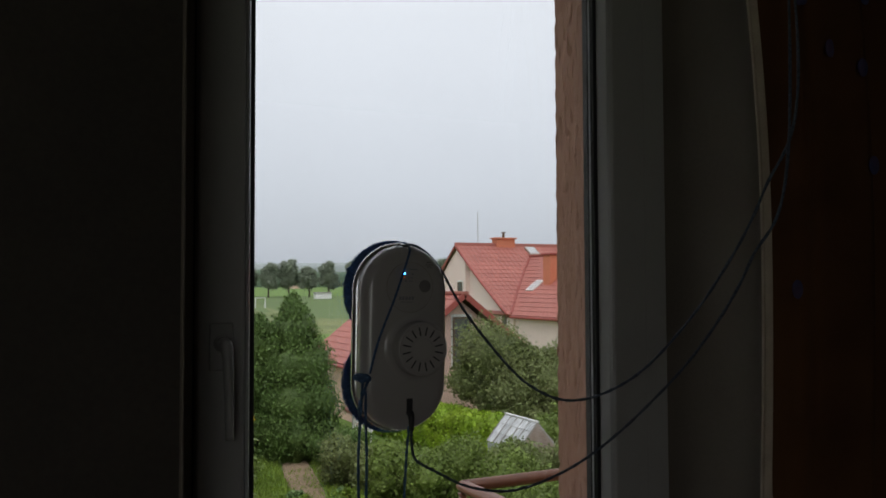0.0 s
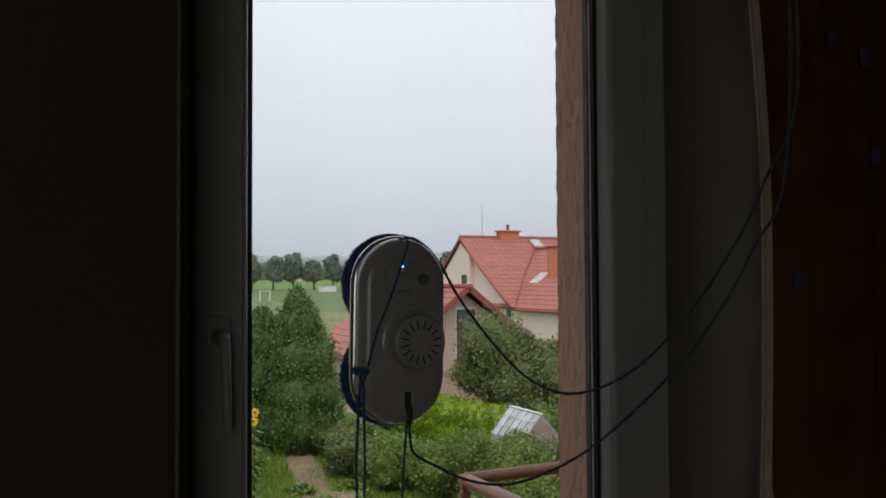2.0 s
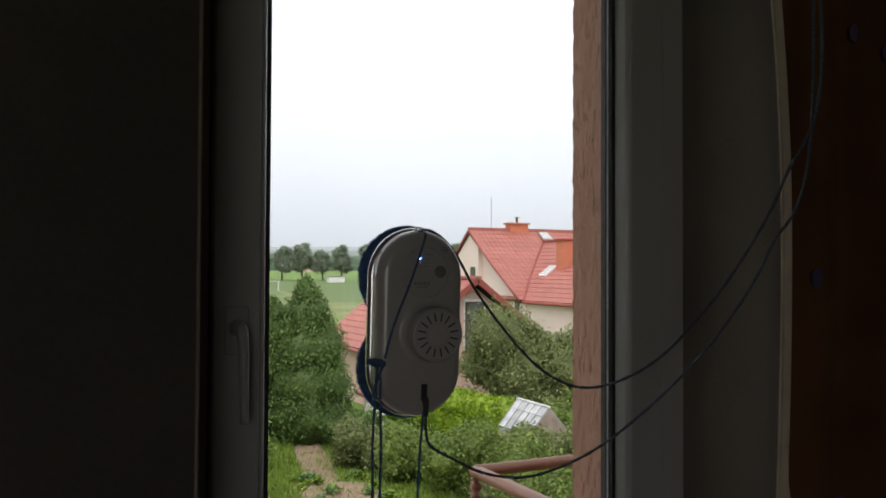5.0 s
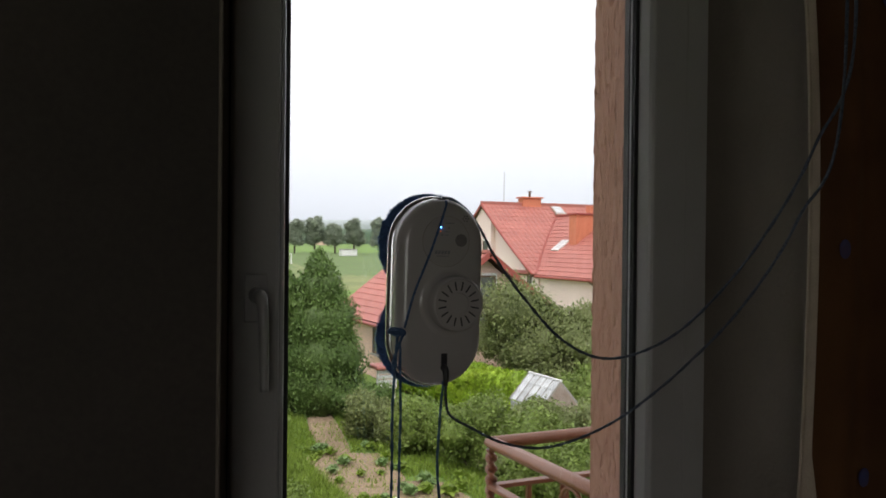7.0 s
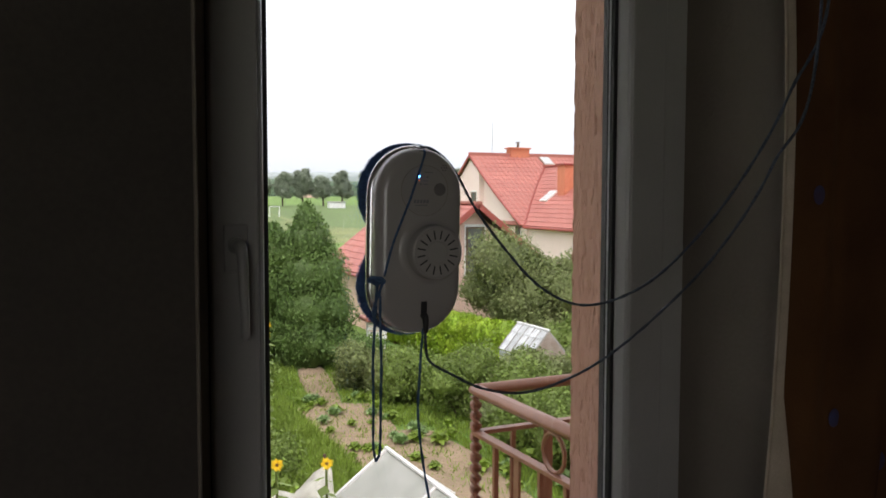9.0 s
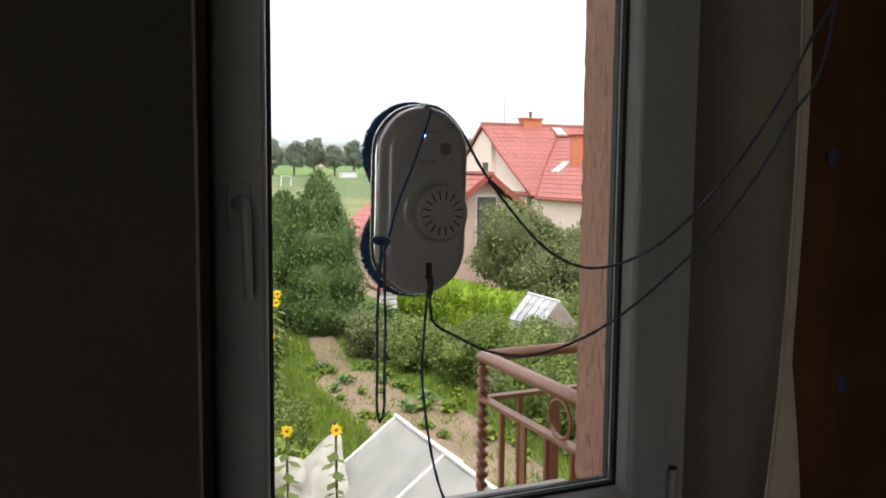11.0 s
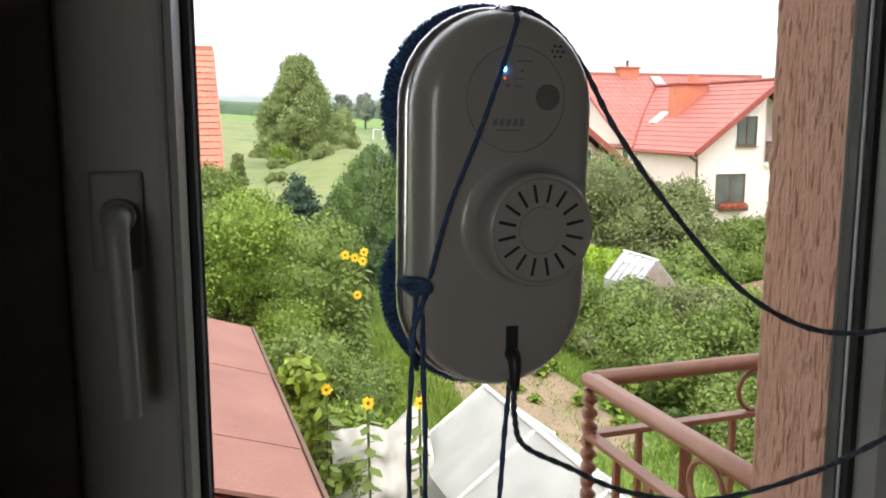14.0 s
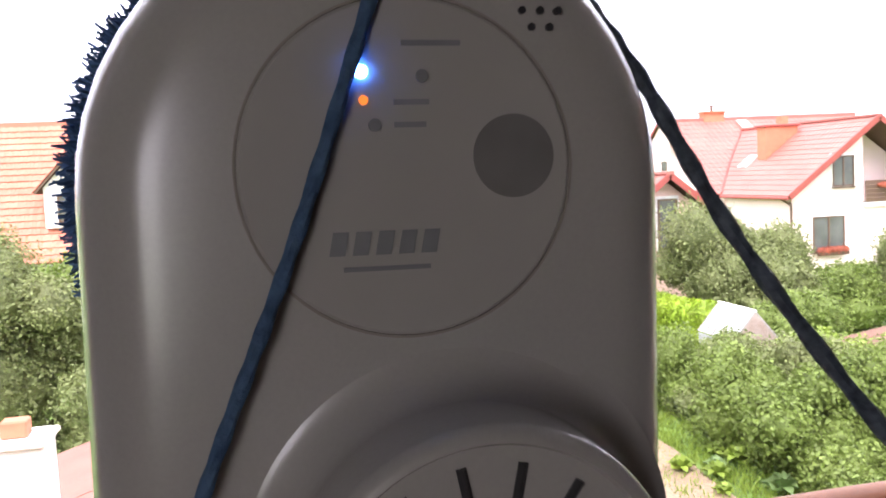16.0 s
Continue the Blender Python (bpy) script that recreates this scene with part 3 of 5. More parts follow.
# ---- curtain ----
def curtain():
    t = thing("curtain", (1.1, -0.33, 0.03), "orange-brown patterned curtain with a pale hem beside the window", "curtain")
    nu, nv = 110, 60

    def edge(z):
        d = z - 1.45
        return 0.697 - (0.090 * d * d if d > 0 else 0.150 * min(d * d, 0.36)) + 0.0025 * math.sin(z * 8.3)

    def p(u, w):
        z = 2.36 - 2.33 * w
        x = edge(z) + 0.85 * u
        y = -0.292 - 0.045 * min(1, u * 7) - 0.026 * math.sin(u * 46 + 0.4 * math.sin(z * 2)) * min(1, u * 8) - 0.012 * math.sin(u * 17)
        return x, y, z
    v, f = [], []
    for j in range(nv + 1):
        for i in range(nu + 1):
            v.append(p(i / nu, j / nv))
    for j in range(nv):
        for i in range(nu):
            a = j * (nu + 1) + i
            f.append((a, a + 1, a + nu + 2, a + nu + 1))
    part("fabric", mesh_from("fabric", v, f, M_curtain, True), M_curtain, t)
    hem = [p(0, w / 80) for w in range(81)]
    v, f = [], []
    for x, y, z in hem:
        wide = 0.006 + 0.026 * max(0.0, min(1.0, (1.20 - z) / 0.30))
        for i in range(9):
            q = i / 8
            _, fy, _ = p(q * wide / 0.85, (2.36 - z) / 2.33)
            v.append((x + q * wide, fy - 0.003 - wide * 0.75 * math.sin(math.pi * 0.5 * q), z))
    for j in range(len(hem) - 1):
        for i in range(8):
            k = j * 9 + i
            f.append((k, k + 1, k + 10, k + 9))
    lining = part("hem", mesh_from("hem", v, f, M_hem, True), M_hem, t, "cream turned-back hem")
    part("hem_fold", tube([(a - 0.0005, b, c) for a, b, c in hem], 0.0028, 0, 8), M_hem, lining)
    rng = random.Random(4)
    for k in range(16):
        u, w = rng.uniform(0.02, 0.30), rng.uniform(0.12, 0.75)
        x, y, z = p(u, w)
        bm = bmesh.new()
        bmesh.ops.create_uvsphere(bm, u_segments=10, v_segments=6, radius=0.011)
        for q in bm.verts:
            q.co = Vector((x + q.co.x, y - 0.006 + q.co.y * 0.25, z + q.co.z * 1.3))
        part("printed_flower", bm, M_print, t)
    rail = part("curtain_rod", tube([(-0.6, -0.31, 2.38), (1.9, -0.31, 2.38)], 0.013, 1, 12), M_darkwood, t)
    for x in (-0.55, 1.85):
        part("bracket", beam((x, IN + 0.001, 2.38), (x, -0.31, 2.38), 0.014, 0.014), M_darkwood, rail)


curtain()

# ---- window cleaning robot ----
RX, RZ, LEAN = 0.215, 1.422, 1.0     # middle of the body on the glass, and its lean



def stadium(hw, hh, n=22):
    """Outline of a body with round ends: half width, half height."""
    s = hh - hw
    o = []
    for i in range(n + 1):
        a = math.pi * i / n
        o.append((hw * math.cos(a), s + hw * math.sin(a)))
    for i in range(n + 1):
        a = math.pi + math.pi * i / n
        o.append((hw * math.cos(a), -s + hw * math.sin(a)))
    return o


def loft(sections, cap0=True, cap1=True):
    """Joins outlines [(points, y), ...] into one shell."""
    bm = bmesh.new()
    rings = [[bm.verts.new((a, y, b)) for a, b in o] for o, y in sections]
    n = len(rings[0])
    for p, q in zip(rings, rings[1:]):
        for i in range(n):
            bm.faces.new((p[i], p[(i + 1) % n], q[(i + 1) % n], q[i]))
    if cap0:
        bm.faces.new(rings[0][::-1])
    if cap1:
        bm.faces.new(rings[-1])
    return bm


def circle(cx, cz, r, n=64):
    return [(cx + r * math.cos(2 * math.pi * i / n), cz + r * math.sin(2 * math.pi * i / n)) for i in range(n)]


def robot():
    t = thing("window_cleaning_robot", (0, 0, 0), "grey oblong window-cleaning robot clinging to the glass, its blue light on", "robot")
    m = Matrix.Translation((RX, -0.004, RZ)) @ Matrix.Rotation(radians(LEAN), 4, "Y")

    def add(name, bm, material, label="", parent=t, smooth=True):
        ob = part(name, bm, material, parent, label)
        if smooth and isinstance(ob.data, bpy.types.Mesh):
            ob.data.polygons.foreach_set("use_smooth", [True] * len(ob.data.polygons))
            ob.data.set_sharp_from_angle(angle=radians(38))
        return ob
    W, H = 0.0685, 0.137
    # two fibre discs against the glass
    for cz, sd in ((H - W, 1), (-(H - W), 2)):
        pad = add("cleaning_pad", loft([(circle(-0.002, cz, 0.066), 0.0), (circle(-0.002, cz, 0.071), -0.006), (circle(-0.002, cz, 0.071), -0.016), (circle(-0.002, cz, 0.064), -0.021)]), M_pad, "blue microfibre cleaning disc")
        rng = np.random.default_rng(sd)
        n = 9000
        a = rng.uniform(0, 2 * np.pi, n)
        y = -rng.uniform(0.0005, 0.021, n)
        base = np.stack([-0.002 + 0.069 * np.cos(a), y, cz + 0.069 * np.sin(a)], 1)
        rad = np.stack([np.cos(a), np.zeros(n), np.sin(a)], 1)
        tan = np.stack([-np.sin(a), np.zeros(n), np.cos(a)], 1)
        ln = rng.uniform(0.003, 0.0085, n)[:, None]
        tip = base + rad * ln + tan * rng.normal(0, 0.003, n)[:, None] + np.array([0, 1, 0]) * rng.normal(-0.001, 0.003, n)[:, None]
        tip[:, 1] = np.minimum(tip[:, 1], 0.0005)
        wd = 0.0005
        v = np.stack([base - tan * wd, base + tan * wd, tip + tan * wd * .6, tip - tan * wd * .6], 1).reshape(-1, 3)
        add("fibre_fringe", big_mesh("fibre_fringe", v, np.arange(4 * n).reshape(n, 4), M_pad), M_pad, parent=pad, smooth=False)
    add("base_plate", loft([(stadium(W - 0.006, H - 0.006), -0.019), (stadium(W - 0.002, H - 0.002), -0.022), (stadium(W - 0.002, H - 0.002), -0.026)]), M_dark, "dark base plate")
    add("rim", loft([(stadium(W, H), -0.0245), (stadium(W + 0.0035, H + 0.0035), -0.0265), (stadium(W + 0.0042, H + 0.0042), -0.030), (stadium(W + 0.0030, H + 0.0030), -0.0335), (stadium(W - 0.001, H - 0.001), -0.0365)]), M_silver, "bright silver rim")
    add("seam", loft([(stadium(W - 0.003, H - 0.003), -0.036), (stadium(W - 0.003, H - 0.003), -0.0395)]), M_dark)
    sec = [(stadium(W - 0.001, H - 0.001), -0.0385), (stadium(W, H), -0.041), (stadium(W, H), -0.050)]
    for i in range(1, 9):
        a = math.pi / 2 * i / 8
        k = 0.020 * (1 - math.cos(a))
        sec.append((stadium(W - k, H - k), -0.050 - 0.018 * math.sin(a)))
    sec.append((stadium(W - 0.030, H - 0.030), -0.0690))
    shell = add("shell", loft(sec), M_body, "smooth grey plastic shell")
    # fan housing with radial slots
    cx, cz = 0.012, -0.015
    hs = [(circle(cx, cz, 0.052), -0.0685)]
    for i in range(1, 9):
        a = math.pi / 2 * i / 8
        hs.append((circle(cx, cz, 0.052 - 0.0125 * math.sin(a)), -0.0685 - 0.012 * (1 - math.cos(a))))
    for i in range(1, 7):
        a = math.pi / 2 * i / 6
        hs.append((circle(cx, cz, 0.0395 - 0.0035 * (1 - math.cos(a))), -0.096 - 0.004 * math.sin(a)))
    for r, y in ((0.0352, -0.0985), (0.034, -0.0985), (0.0165, -0.0985), (0.0155, -0.0975), (0.001, -0.0975)):
        hs.append((circle(cx, cz, r), y))
    fan = add("fan_housing", loft(hs), M_body, "round fan housing with radial slots")
    for i in range(16):
        a = 2 * math.pi * (i + 0.5) / 16
        d = Vector((math.cos(a), 0, math.sin(a)))
        c = Vector((cx, -0.0984, cz))
        bm = beam(c + d * 0.0195, c + d * 0.0320, 0.0020, 0.0026, 0.0007, up=(0, 1, 0))
        add("slot", bm, M_dark, parent=fan)
    # control panel
    px, pz = 0.003, 0.074
    panel = add("control_panel", loft([(circle(px, pz, 0.0365), -0.0685), (circle(px, pz, 0.0365), -0.0697), (circle(px, pz, 0.0358), -0.0702)]), M_panel, "round smoked control panel", smooth=False)
    bm = loft([(circle(px, pz, 0.0372), -0.0689), (circle(px, pz, 0.0372), -0.0699), (circle(px, pz, 0.0366), -0.0699), (circle(px, pz, 0.0366), -0.0689)], False, False)
    add("panel_groove", bm, M_groove, parent=panel)
    add("sensor", loft([(circle(0.0265, 0.076, 0.0092), -0.0700), (circle(0.0265, 0.076, 0.0092), -0.0707)]), M_sensor, "dark round receiver window", parent=panel)
    add("status_light", loft([(circle(-0.0068, 0.0945, 0.0016, 20), -0.0700), (circle(-0.0068, 0.0945, 0.0012, 20), -0.0711)]), M_led, "lit blue status light", parent=panel)
    add("warning_light", loft([(circle(-0.0064, 0.0885, 0.0011, 20), -0.0700), (circle(-0.0064, 0.0885, 0.0009, 20), -0.0707)]), M_led2, "orange status light", parent=panel)
    for bx, bz, r in ((0.0063, 0.0935, 0.0014), (-0.0042, 0.0832, 0.0014)):
        add("button", loft([(circle(bx, bz, r, 20), -0.0700), (circle(bx, bz, r, 20), -0.0709)]), M_mark, parent=panel)
    for x0, x1, z0 in ((0.0020, 0.0150, 0.1005), (0.0000, 0.0078, 0.0880), (0.0000, 0.0070, 0.0832)):
        add("print_bar", box(x0, x1, -0.0705, -0.0701, z0 - 0.0006, z0 + 0.0006), M_mark, parent=panel)
    # a maker's mark as plain blocks over a thin line
    for i in range(5):
        x0 = -0.0150 + i * 0.0050
        bm = prism([(x0, 0.0555), (x0 + 0.0034, 0.0555), (x0 + 0.0044, 0.0606), (x0 + 0.0010, 0.0606)], -0.0706, -0.0701)
        add("maker_mark", bm, M_mark, parent=panel)
    add("print_bar", box(-0.0120, 0.0070, -0.0706, -0.0701, 0.0520, 0.0530), M_mark, parent=panel)
    for i in range(7):
        a = 2 * math.pi * i / 6
        r = 0.0 if i == 6 else 0.0042
        add("speaker_hole", loft([(circle(0.034 + r * math.cos(a), 0.108 + r * math.sin(a), 0.00085, 12), -0.0662), (circle(0.034 + r * math.cos(a), 0.108 + r * math.sin(a), 0.00085, 12), -0.0688)]), M_dark, parent=shell)
    # socket, plug and the clear hook at the top
    add("socket", box(-0.0005, 0.0105, -0.0694, -0.0672, -0.106, -0.088, 0.001), M_dark, "dark power socket", parent=shell)
    plug = add("plug", tube([(0.005, -0.066, -0.108), (0.005, -0.074, -0.112), (0.005, -0.0765, -0.122), (0.005, -0.076, -0.134)], 0.0058, 6, 12, taper=0.0035), M_dark, "black power plug")
    add("rope_notch", box(-0.006, 0.007, -0.0585, -0.047, 0.125, 0.1366, 0.002), M_dark, parent=shell)
    add("hook", tube([(-0.005, -0.050, 0.137), (-0.002, -0.060, 0.131), (0.005, -0.063, 0.128), (0.010, -0.060, 0.131), (0.011, -0.050, 0.136)], 0.0026, 8, 10), M_clearplastic, "clear plastic rope hook")
    knot = add("rope_knot", tube([(-0.0745, -0.048, -0.059), (-0.068, -0.064, -0.0575), (-0.059, -0.070, -0.059), (-0.0625, -0.0735, -0.054), (-0.071, -0.064, -0.0525), (-0.0752, -0.052, -0.056), (-0.069, -0.068, -0.0615), (-0.060, -0.0725, -0.055)], 0.0026, 8, 8, braid=0.16), M_rope, "dark blue rope knot")
    add("safety_rope", tube([(0.004, -0.062, 0.133), (0.0, -0.0705, 0.122), (-0.022, -0.0735, 0.060), (-0.046, -0.0735, 0.0), (-0.060, -0.074, -0.050)], 0.00165, 40, 8, braid=0.10), M_rope, "dark blue braided rope")
    for dx, zz in ((0.0, -0.300), (0.007, -0.306)):
        add("hanging_loop", tube([(-0.066 + dx, -0.062, -0.060), (-0.068 + dx, -0.062, -0.10), (-0.070 + dx * 1.8, -0.060, -0.17), (-0.067 + dx * 1.6, -0.056, -0.24), (-0.066 + dx * 1.5, -0.055, zz), (-0.060, -0.052, -0.325)], 0.0019, 16, 8, braid=0.16), M_rope)
    add("rope_wrap", tube([(-0.060, -0.072, -0.056), (-0.066, -0.060, -0.085), (-0.066, -0.047, -0.105), (-0.058, -0.040, -0.125)], 0.002, 12, 8, braid=0.16), M_rope)
    t.matrix_world = m
    return m


RM = robot()
bpy.context.view_layer.update()


def at_robot(x, y, z):
    return tuple(RM @ Vector((x, y, z)))


def cord(name, pts, r, material, label, n=24, braid=0.14):
    ob = part(name, tube(pts, r, n, 8, braid=braid), material, None)
    return tagged(ob, label, "cord")


cord("safety_cord", [at_robot(0.003, -0.053, 0.1383), at_robot(0.022, -0.049, 0.1360), at_robot(0.0455, -0.049, 0.1207), at_robot(0.0657, -0.051, 0.0955),
                     (0.303, -0.068, 1.472), (0.343, -0.085, 1.412), (0.400, -0.100, 1.350), (0.458, -0.125, 1.322), (0.515, -0.165, 1.340), (0.560, -0.215, 1.392), (0.600, -0.29, 1.495), (0.628, -0.36, 1.625), (0.645, -0.41, 1.80), (0.67, -0.33, 2.39)],
     0.0021, M_cord, "dark braided safety cord running from the robot to the curtain rod")
cord("power_cord", [at_robot(0.005, -0.076, -0.132), at_robot(0.006, -0.076, -0.155), at_robot(0.014, -0.076, -0.178), (0.262, -0.078, 1.222), (0.31, -0.085, 1.198), (0.37, -0.10, 1.189), (0.43, -0.125, 1.208),
                    (0.487, -0.155, 1.246), (0.545, -0.205, 1.316), (0.584, -0.28, 1.41), (0.612, -0.35, 1.53), (0.636, -0.40, 1.70), (0.71, -0.33, 2.39)],
     0.0021, M_cord, "black power cord hanging in an arc across the window")
cord("rope_tail", [at_robot(0.003, -0.072, -0.128), at_robot(-0.002, -0.074, -0.19), (0.205, -0.085, 1.15), (0.222, -0.10, 1.02), (0.262, -0.12, 0.90), (0.255, -0.15, 0.815), (0.24, -0.17, 0.803)],
     0.0019, M_rope, "dark rope end hanging down to the sill")


# ---- ground ----
def ground():
    xs = np.concatenate([np.arange(-900, -60, 40.), np.arange(-60, 60, 2.5), np.arange(60, 901, 40.)])
    ys = np.concatenate([np.arange(-200, -10, 30.), np.arange(-10, 90, 2.0), np.arange(90, 260, 10.), np.arange(260, 1501, 60.)])
    v = [(x, y, ground_z(x, y) + 0.04 * noise.noise(Vector((x * .4, y * .4, 0)))) for y in ys for x in xs]
    n = len(xs)
    f = [(j * n + i, j * n + i + 1, (j + 1) * n + i + 1, (j + 1) * n + i) for j in range(len(ys) - 1) for i in range(n - 1)]
    ob = part("ground", mesh_from("ground", v, f, M_grass, True), M_grass, None)
    tagged(ob, "uneven green garden grass and fields reaching the horizon", "ground", kind="structure")


ground()


def patch(name, cx, cy, rx, ry, material, label, category, lift=0.06, ang=0.0, n=40, rings=8, rough=0.03, edge=0.12, seed=0):
    """A piece of ground with an uneven outline that lies on the sheet."""
    v, f = [], []
    ca, sa = math.cos(ang), math.sin(ang)
    for r in range(rings + 1):
        for i in range(n):
            a = 2 * math.pi * i / n
            q = r / rings * (1 + edge * noise.noise(Vector((math.cos(a) * 2, math.sin(a) * 2, seed + 3.1))))
            c, s = math.cos(a), math.sin(a)
            k = 1 / max(abs(c), abs(s)) ** 0.75
            lx, ly = rx * q * c * k, ry * q * s * k
            x, y = cx + lx * ca - ly * sa, cy + lx * sa + ly * ca
            z = ground_z(x, y) + lift * (1.0 if r < rings else -1.0) + rough * noise.noise(Vector((x * 1.7, y * 1.7, seed)))
            v.append((x, y, z))
    for r in range(rings):
        for i in range(n):
            f.append((r * n + i, r * n + (i + 1) % n, (r + 1) * n + (i + 1) % n, (r + 1) * n + i))
    ob = part(name, mesh_from(name, v, f, material, True), material, None)
    return tagged(ob, label, category, kind="structure")


patch("soil_bed", 5.75, 12.6, 1.25, 2.7, M_soil, "bare brown soil of the vegetable garden", "soil", 0.07, -0.05, seed=1, rough=0.06)
patch("soil_bed", 5.55, 16.3, 0.95, 1.5, M_soil, "bare brown soil of the vegetable garden", "soil", 0.066, -0.1, seed=2, rough=0.06)
patch("garden_path", 5.95, 19.9, 0.42, 2.6, M_soil, "trodden earth path between the beds", "path", 0.062, -0.18, seed=3, rough=0.04)
patch("sports_field", 75, 150, 62, 62, M_pitch, "mown green sports field", "field", 0.12, -0.35, rings=10, rough=0.02, edge=0.05, seed=5)
patch("meadow", 12, 140, 26, 75, M_meadow, "pale green rolling meadow", "meadow", 0.12, 0.0, rings=30, rough=0.3, edge=0.3, seed=6)
patch("meadow", 8.5, 60, 12, 15, M_meadow, "pale green rolling meadow", "meadow", 0.14, 0.0, rings=22, rough=0.3, edge=0.3, seed=8)

def tufts(name, x0, x1, y0, y1, n, h, material, label, seed, skip=None):
    """Upright blades scattered over a stretch of ground."""
    r = np.random.default_rng(seed)
    x, y = r.uniform(x0, x1, n), r.uniform(y0, y1, n)
    if skip is not None:
        k = ~skip(x, y)
        x, y = x[k], y[k]
    n = len(x)
    z = np.full(n, GROUND + 0.02)
    a = r.uniform(0, np.pi, n)
    hh = h * r.uniform(0.4, 1.3, n)
    w = 0.015
    lean = r.normal(0, 0.4, (n, 2)) * hh[:, None]
    b0 = np.stack([x - np.cos(a) * w, y - np.sin(a) * w, z], 1)
    b1 = np.stack([x + np.cos(a) * w, y + np.sin(a) * w, z], 1)
    t0 = np.stack([x + lean[:, 0] + np.cos(a) * w * .3, y + lean[:, 1] + np.sin(a) * w * .3, z + hh], 1)
    t1 = np.stack([x + lean[:, 0] - np.cos(a) * w * .3, y + lean[:, 1] - np.sin(a) * w * .3, z + hh], 1)
    v = np.stack([b0, b1, t0, t1], 1).reshape(-1, 3)
    ob = part(name, big_mesh(name, v, np.arange(4 * n).reshape(n, 4), material), material, None)
    return tagged(ob, label, "grass", kind="stuff")


def on_soil(x, y):
    return ((abs(x - 5.75) < 1.2) & (abs(y - 12.6) < 2.8)) | ((abs(x - 5.55) < 0.9) & (abs(y - 16.3) < 1.6)) | (abs(x - 5.95 - (y - 19.9) * 0.18) < 0.42) & (abs(y - 19.9) < 2.7)


tufts("grass", 1.0, 9.5, 8, 25, 52000, 0.11, M_leaf_light, "short green lawn grass between the beds", 1, on_soil)
tufts("grass", 4.4, 7.2, 9.5, 21, 4500, 0.10, M_leaf_light, "weeds and seedlings on the bare soil", 3)
tufts("grass", 2.6, 4.6, 9, 20.5, 30000, 0.22, M_leaf_light, "taller feathery green crop beside the lawn", 2)

# ---- vegetables ----
M_veg = leafmat("cabbage_leaf", (0.24, 0.34, 0.14), (0.19, 0.29, 0.10))
vr = random.Random(5)


def vegetable(x, y, r, material, label, seed):
    t = thing("vegetable_plant", (x, y, GROUND + 0.04), label, "vegetable", "vegetables in the garden")
    g = np.random.default_rng(seed)
    vs, qs = [], []
    n = 16
    for i in range(n):
        a = i * 2.4
        q = r * (0.35 + 0.65 * i / n)
        d = np.array([math.cos(a), math.sin(a), 0])
        s = np.array([-math.sin(a), math.cos(a), 0])
        up = np.array([0, 0, 1.0])
        b = np.array([x, y, GROUND + 0.06])
        mid = b + d * q * .6 + up * r * (0.9 - 0.5 * i / n)
        tip = b + d * q * 1.15 + up * r * (0.75 - 0.55 * i / n)
        w = r * g.uniform(0.25, 0.4)
        k = 4 * i
        vs += [b, mid + s * w, tip, mid - s * w]
        qs.append([k, k + 1, k + 2, k + 3])
    part("leaves", big_mesh("leaves", np.array(vs), np.array(qs), material), material, t)


for i in range(46):
    if i < 6:
        x, y, r = 5.75 + vr.uniform(-.5, .5), 13.9 + vr.uniform(-1.6, .8), vr.uniform(.16, .25)
    elif i < 26:
        x, y, r = 5.55 + vr.uniform(-.7, .9), vr.uniform(15.2, 18.2), vr.uniform(.14, .26)
    elif i < 38:
        x, y, r = vr.uniform(6.4, 7.6), vr.uniform(10.5, 14.8), vr.uniform(.18, .32)
    else:
        x, y, r = vr.uniform(4.6, 5.3), vr.uniform(11.0, 14.0), vr.uniform(.12, .2)
    vegetable(x, y, r, M_veg if i % 3 == 0 else M_leaf_light, "leafy green vegetable plant on bare soil", 100 + i)


# ---- roofs and houses ----
def roof_slope(parent, e0, e1, r1, r0, courses, material, label="", waves=26, flare=0.0, relief=0.036):
    """Overlapping tile courses from the eave e0-e1 up to the ridge r0-r1, each with a rippled face and a raised lower edge."""
    e0, e1, r0, r1 = map(Vector, (e0, e1, r0, r1))
    nor = (e1 - e0).cross(r0 - e0).normalized()
    if nor.z < 0:
        nor = -nor
    low = nor * flare
    slope = part("roof", mesh_from("roof", [e0 - nor * .06 - low, e1 - nor * .06 - low, r1 - nor * .06 - low, r0 - nor * .06 - low, e0 - low, e1 - low, r1 - low, r0 - low],
                                   [(0, 1, 2, 3), (4, 5, 6, 7), (0, 1, 5, 4), (1, 2, 6, 5), (2, 3, 7, 6), (3, 0, 4, 7)], M_darkwood), M_darkwood, parent, label)

    def sag(t):
        return -nor * flare * math.sin(math.pi * t)
    for c in range(courses):
        t0, t1 = c / courses, (c + 1) / courses + 0.012
        v, f = [], []
        for i in range(waves * 2 + 1):
            u = i / (waves * 2)
            rip = 0.014 * math.cos(i * math.pi)
            for t, h in ((t0, 0.0), (t0, relief + rip), (min(t1, 1), relief / 3 + rip)):
                a = e0.lerp(e1, u).lerp(r0.lerp(r1, u), t)
                v.append(a + nor * h + sag(t))
        for i in range(waves * 2):
            k = 3 * i
            f += [(k, k + 3, k + 4, k + 1), (k + 1, k + 4, k + 5, k + 2)]
        part("tile_course", mesh_from("tile_course", v, f, material), material, slope)
    return slope


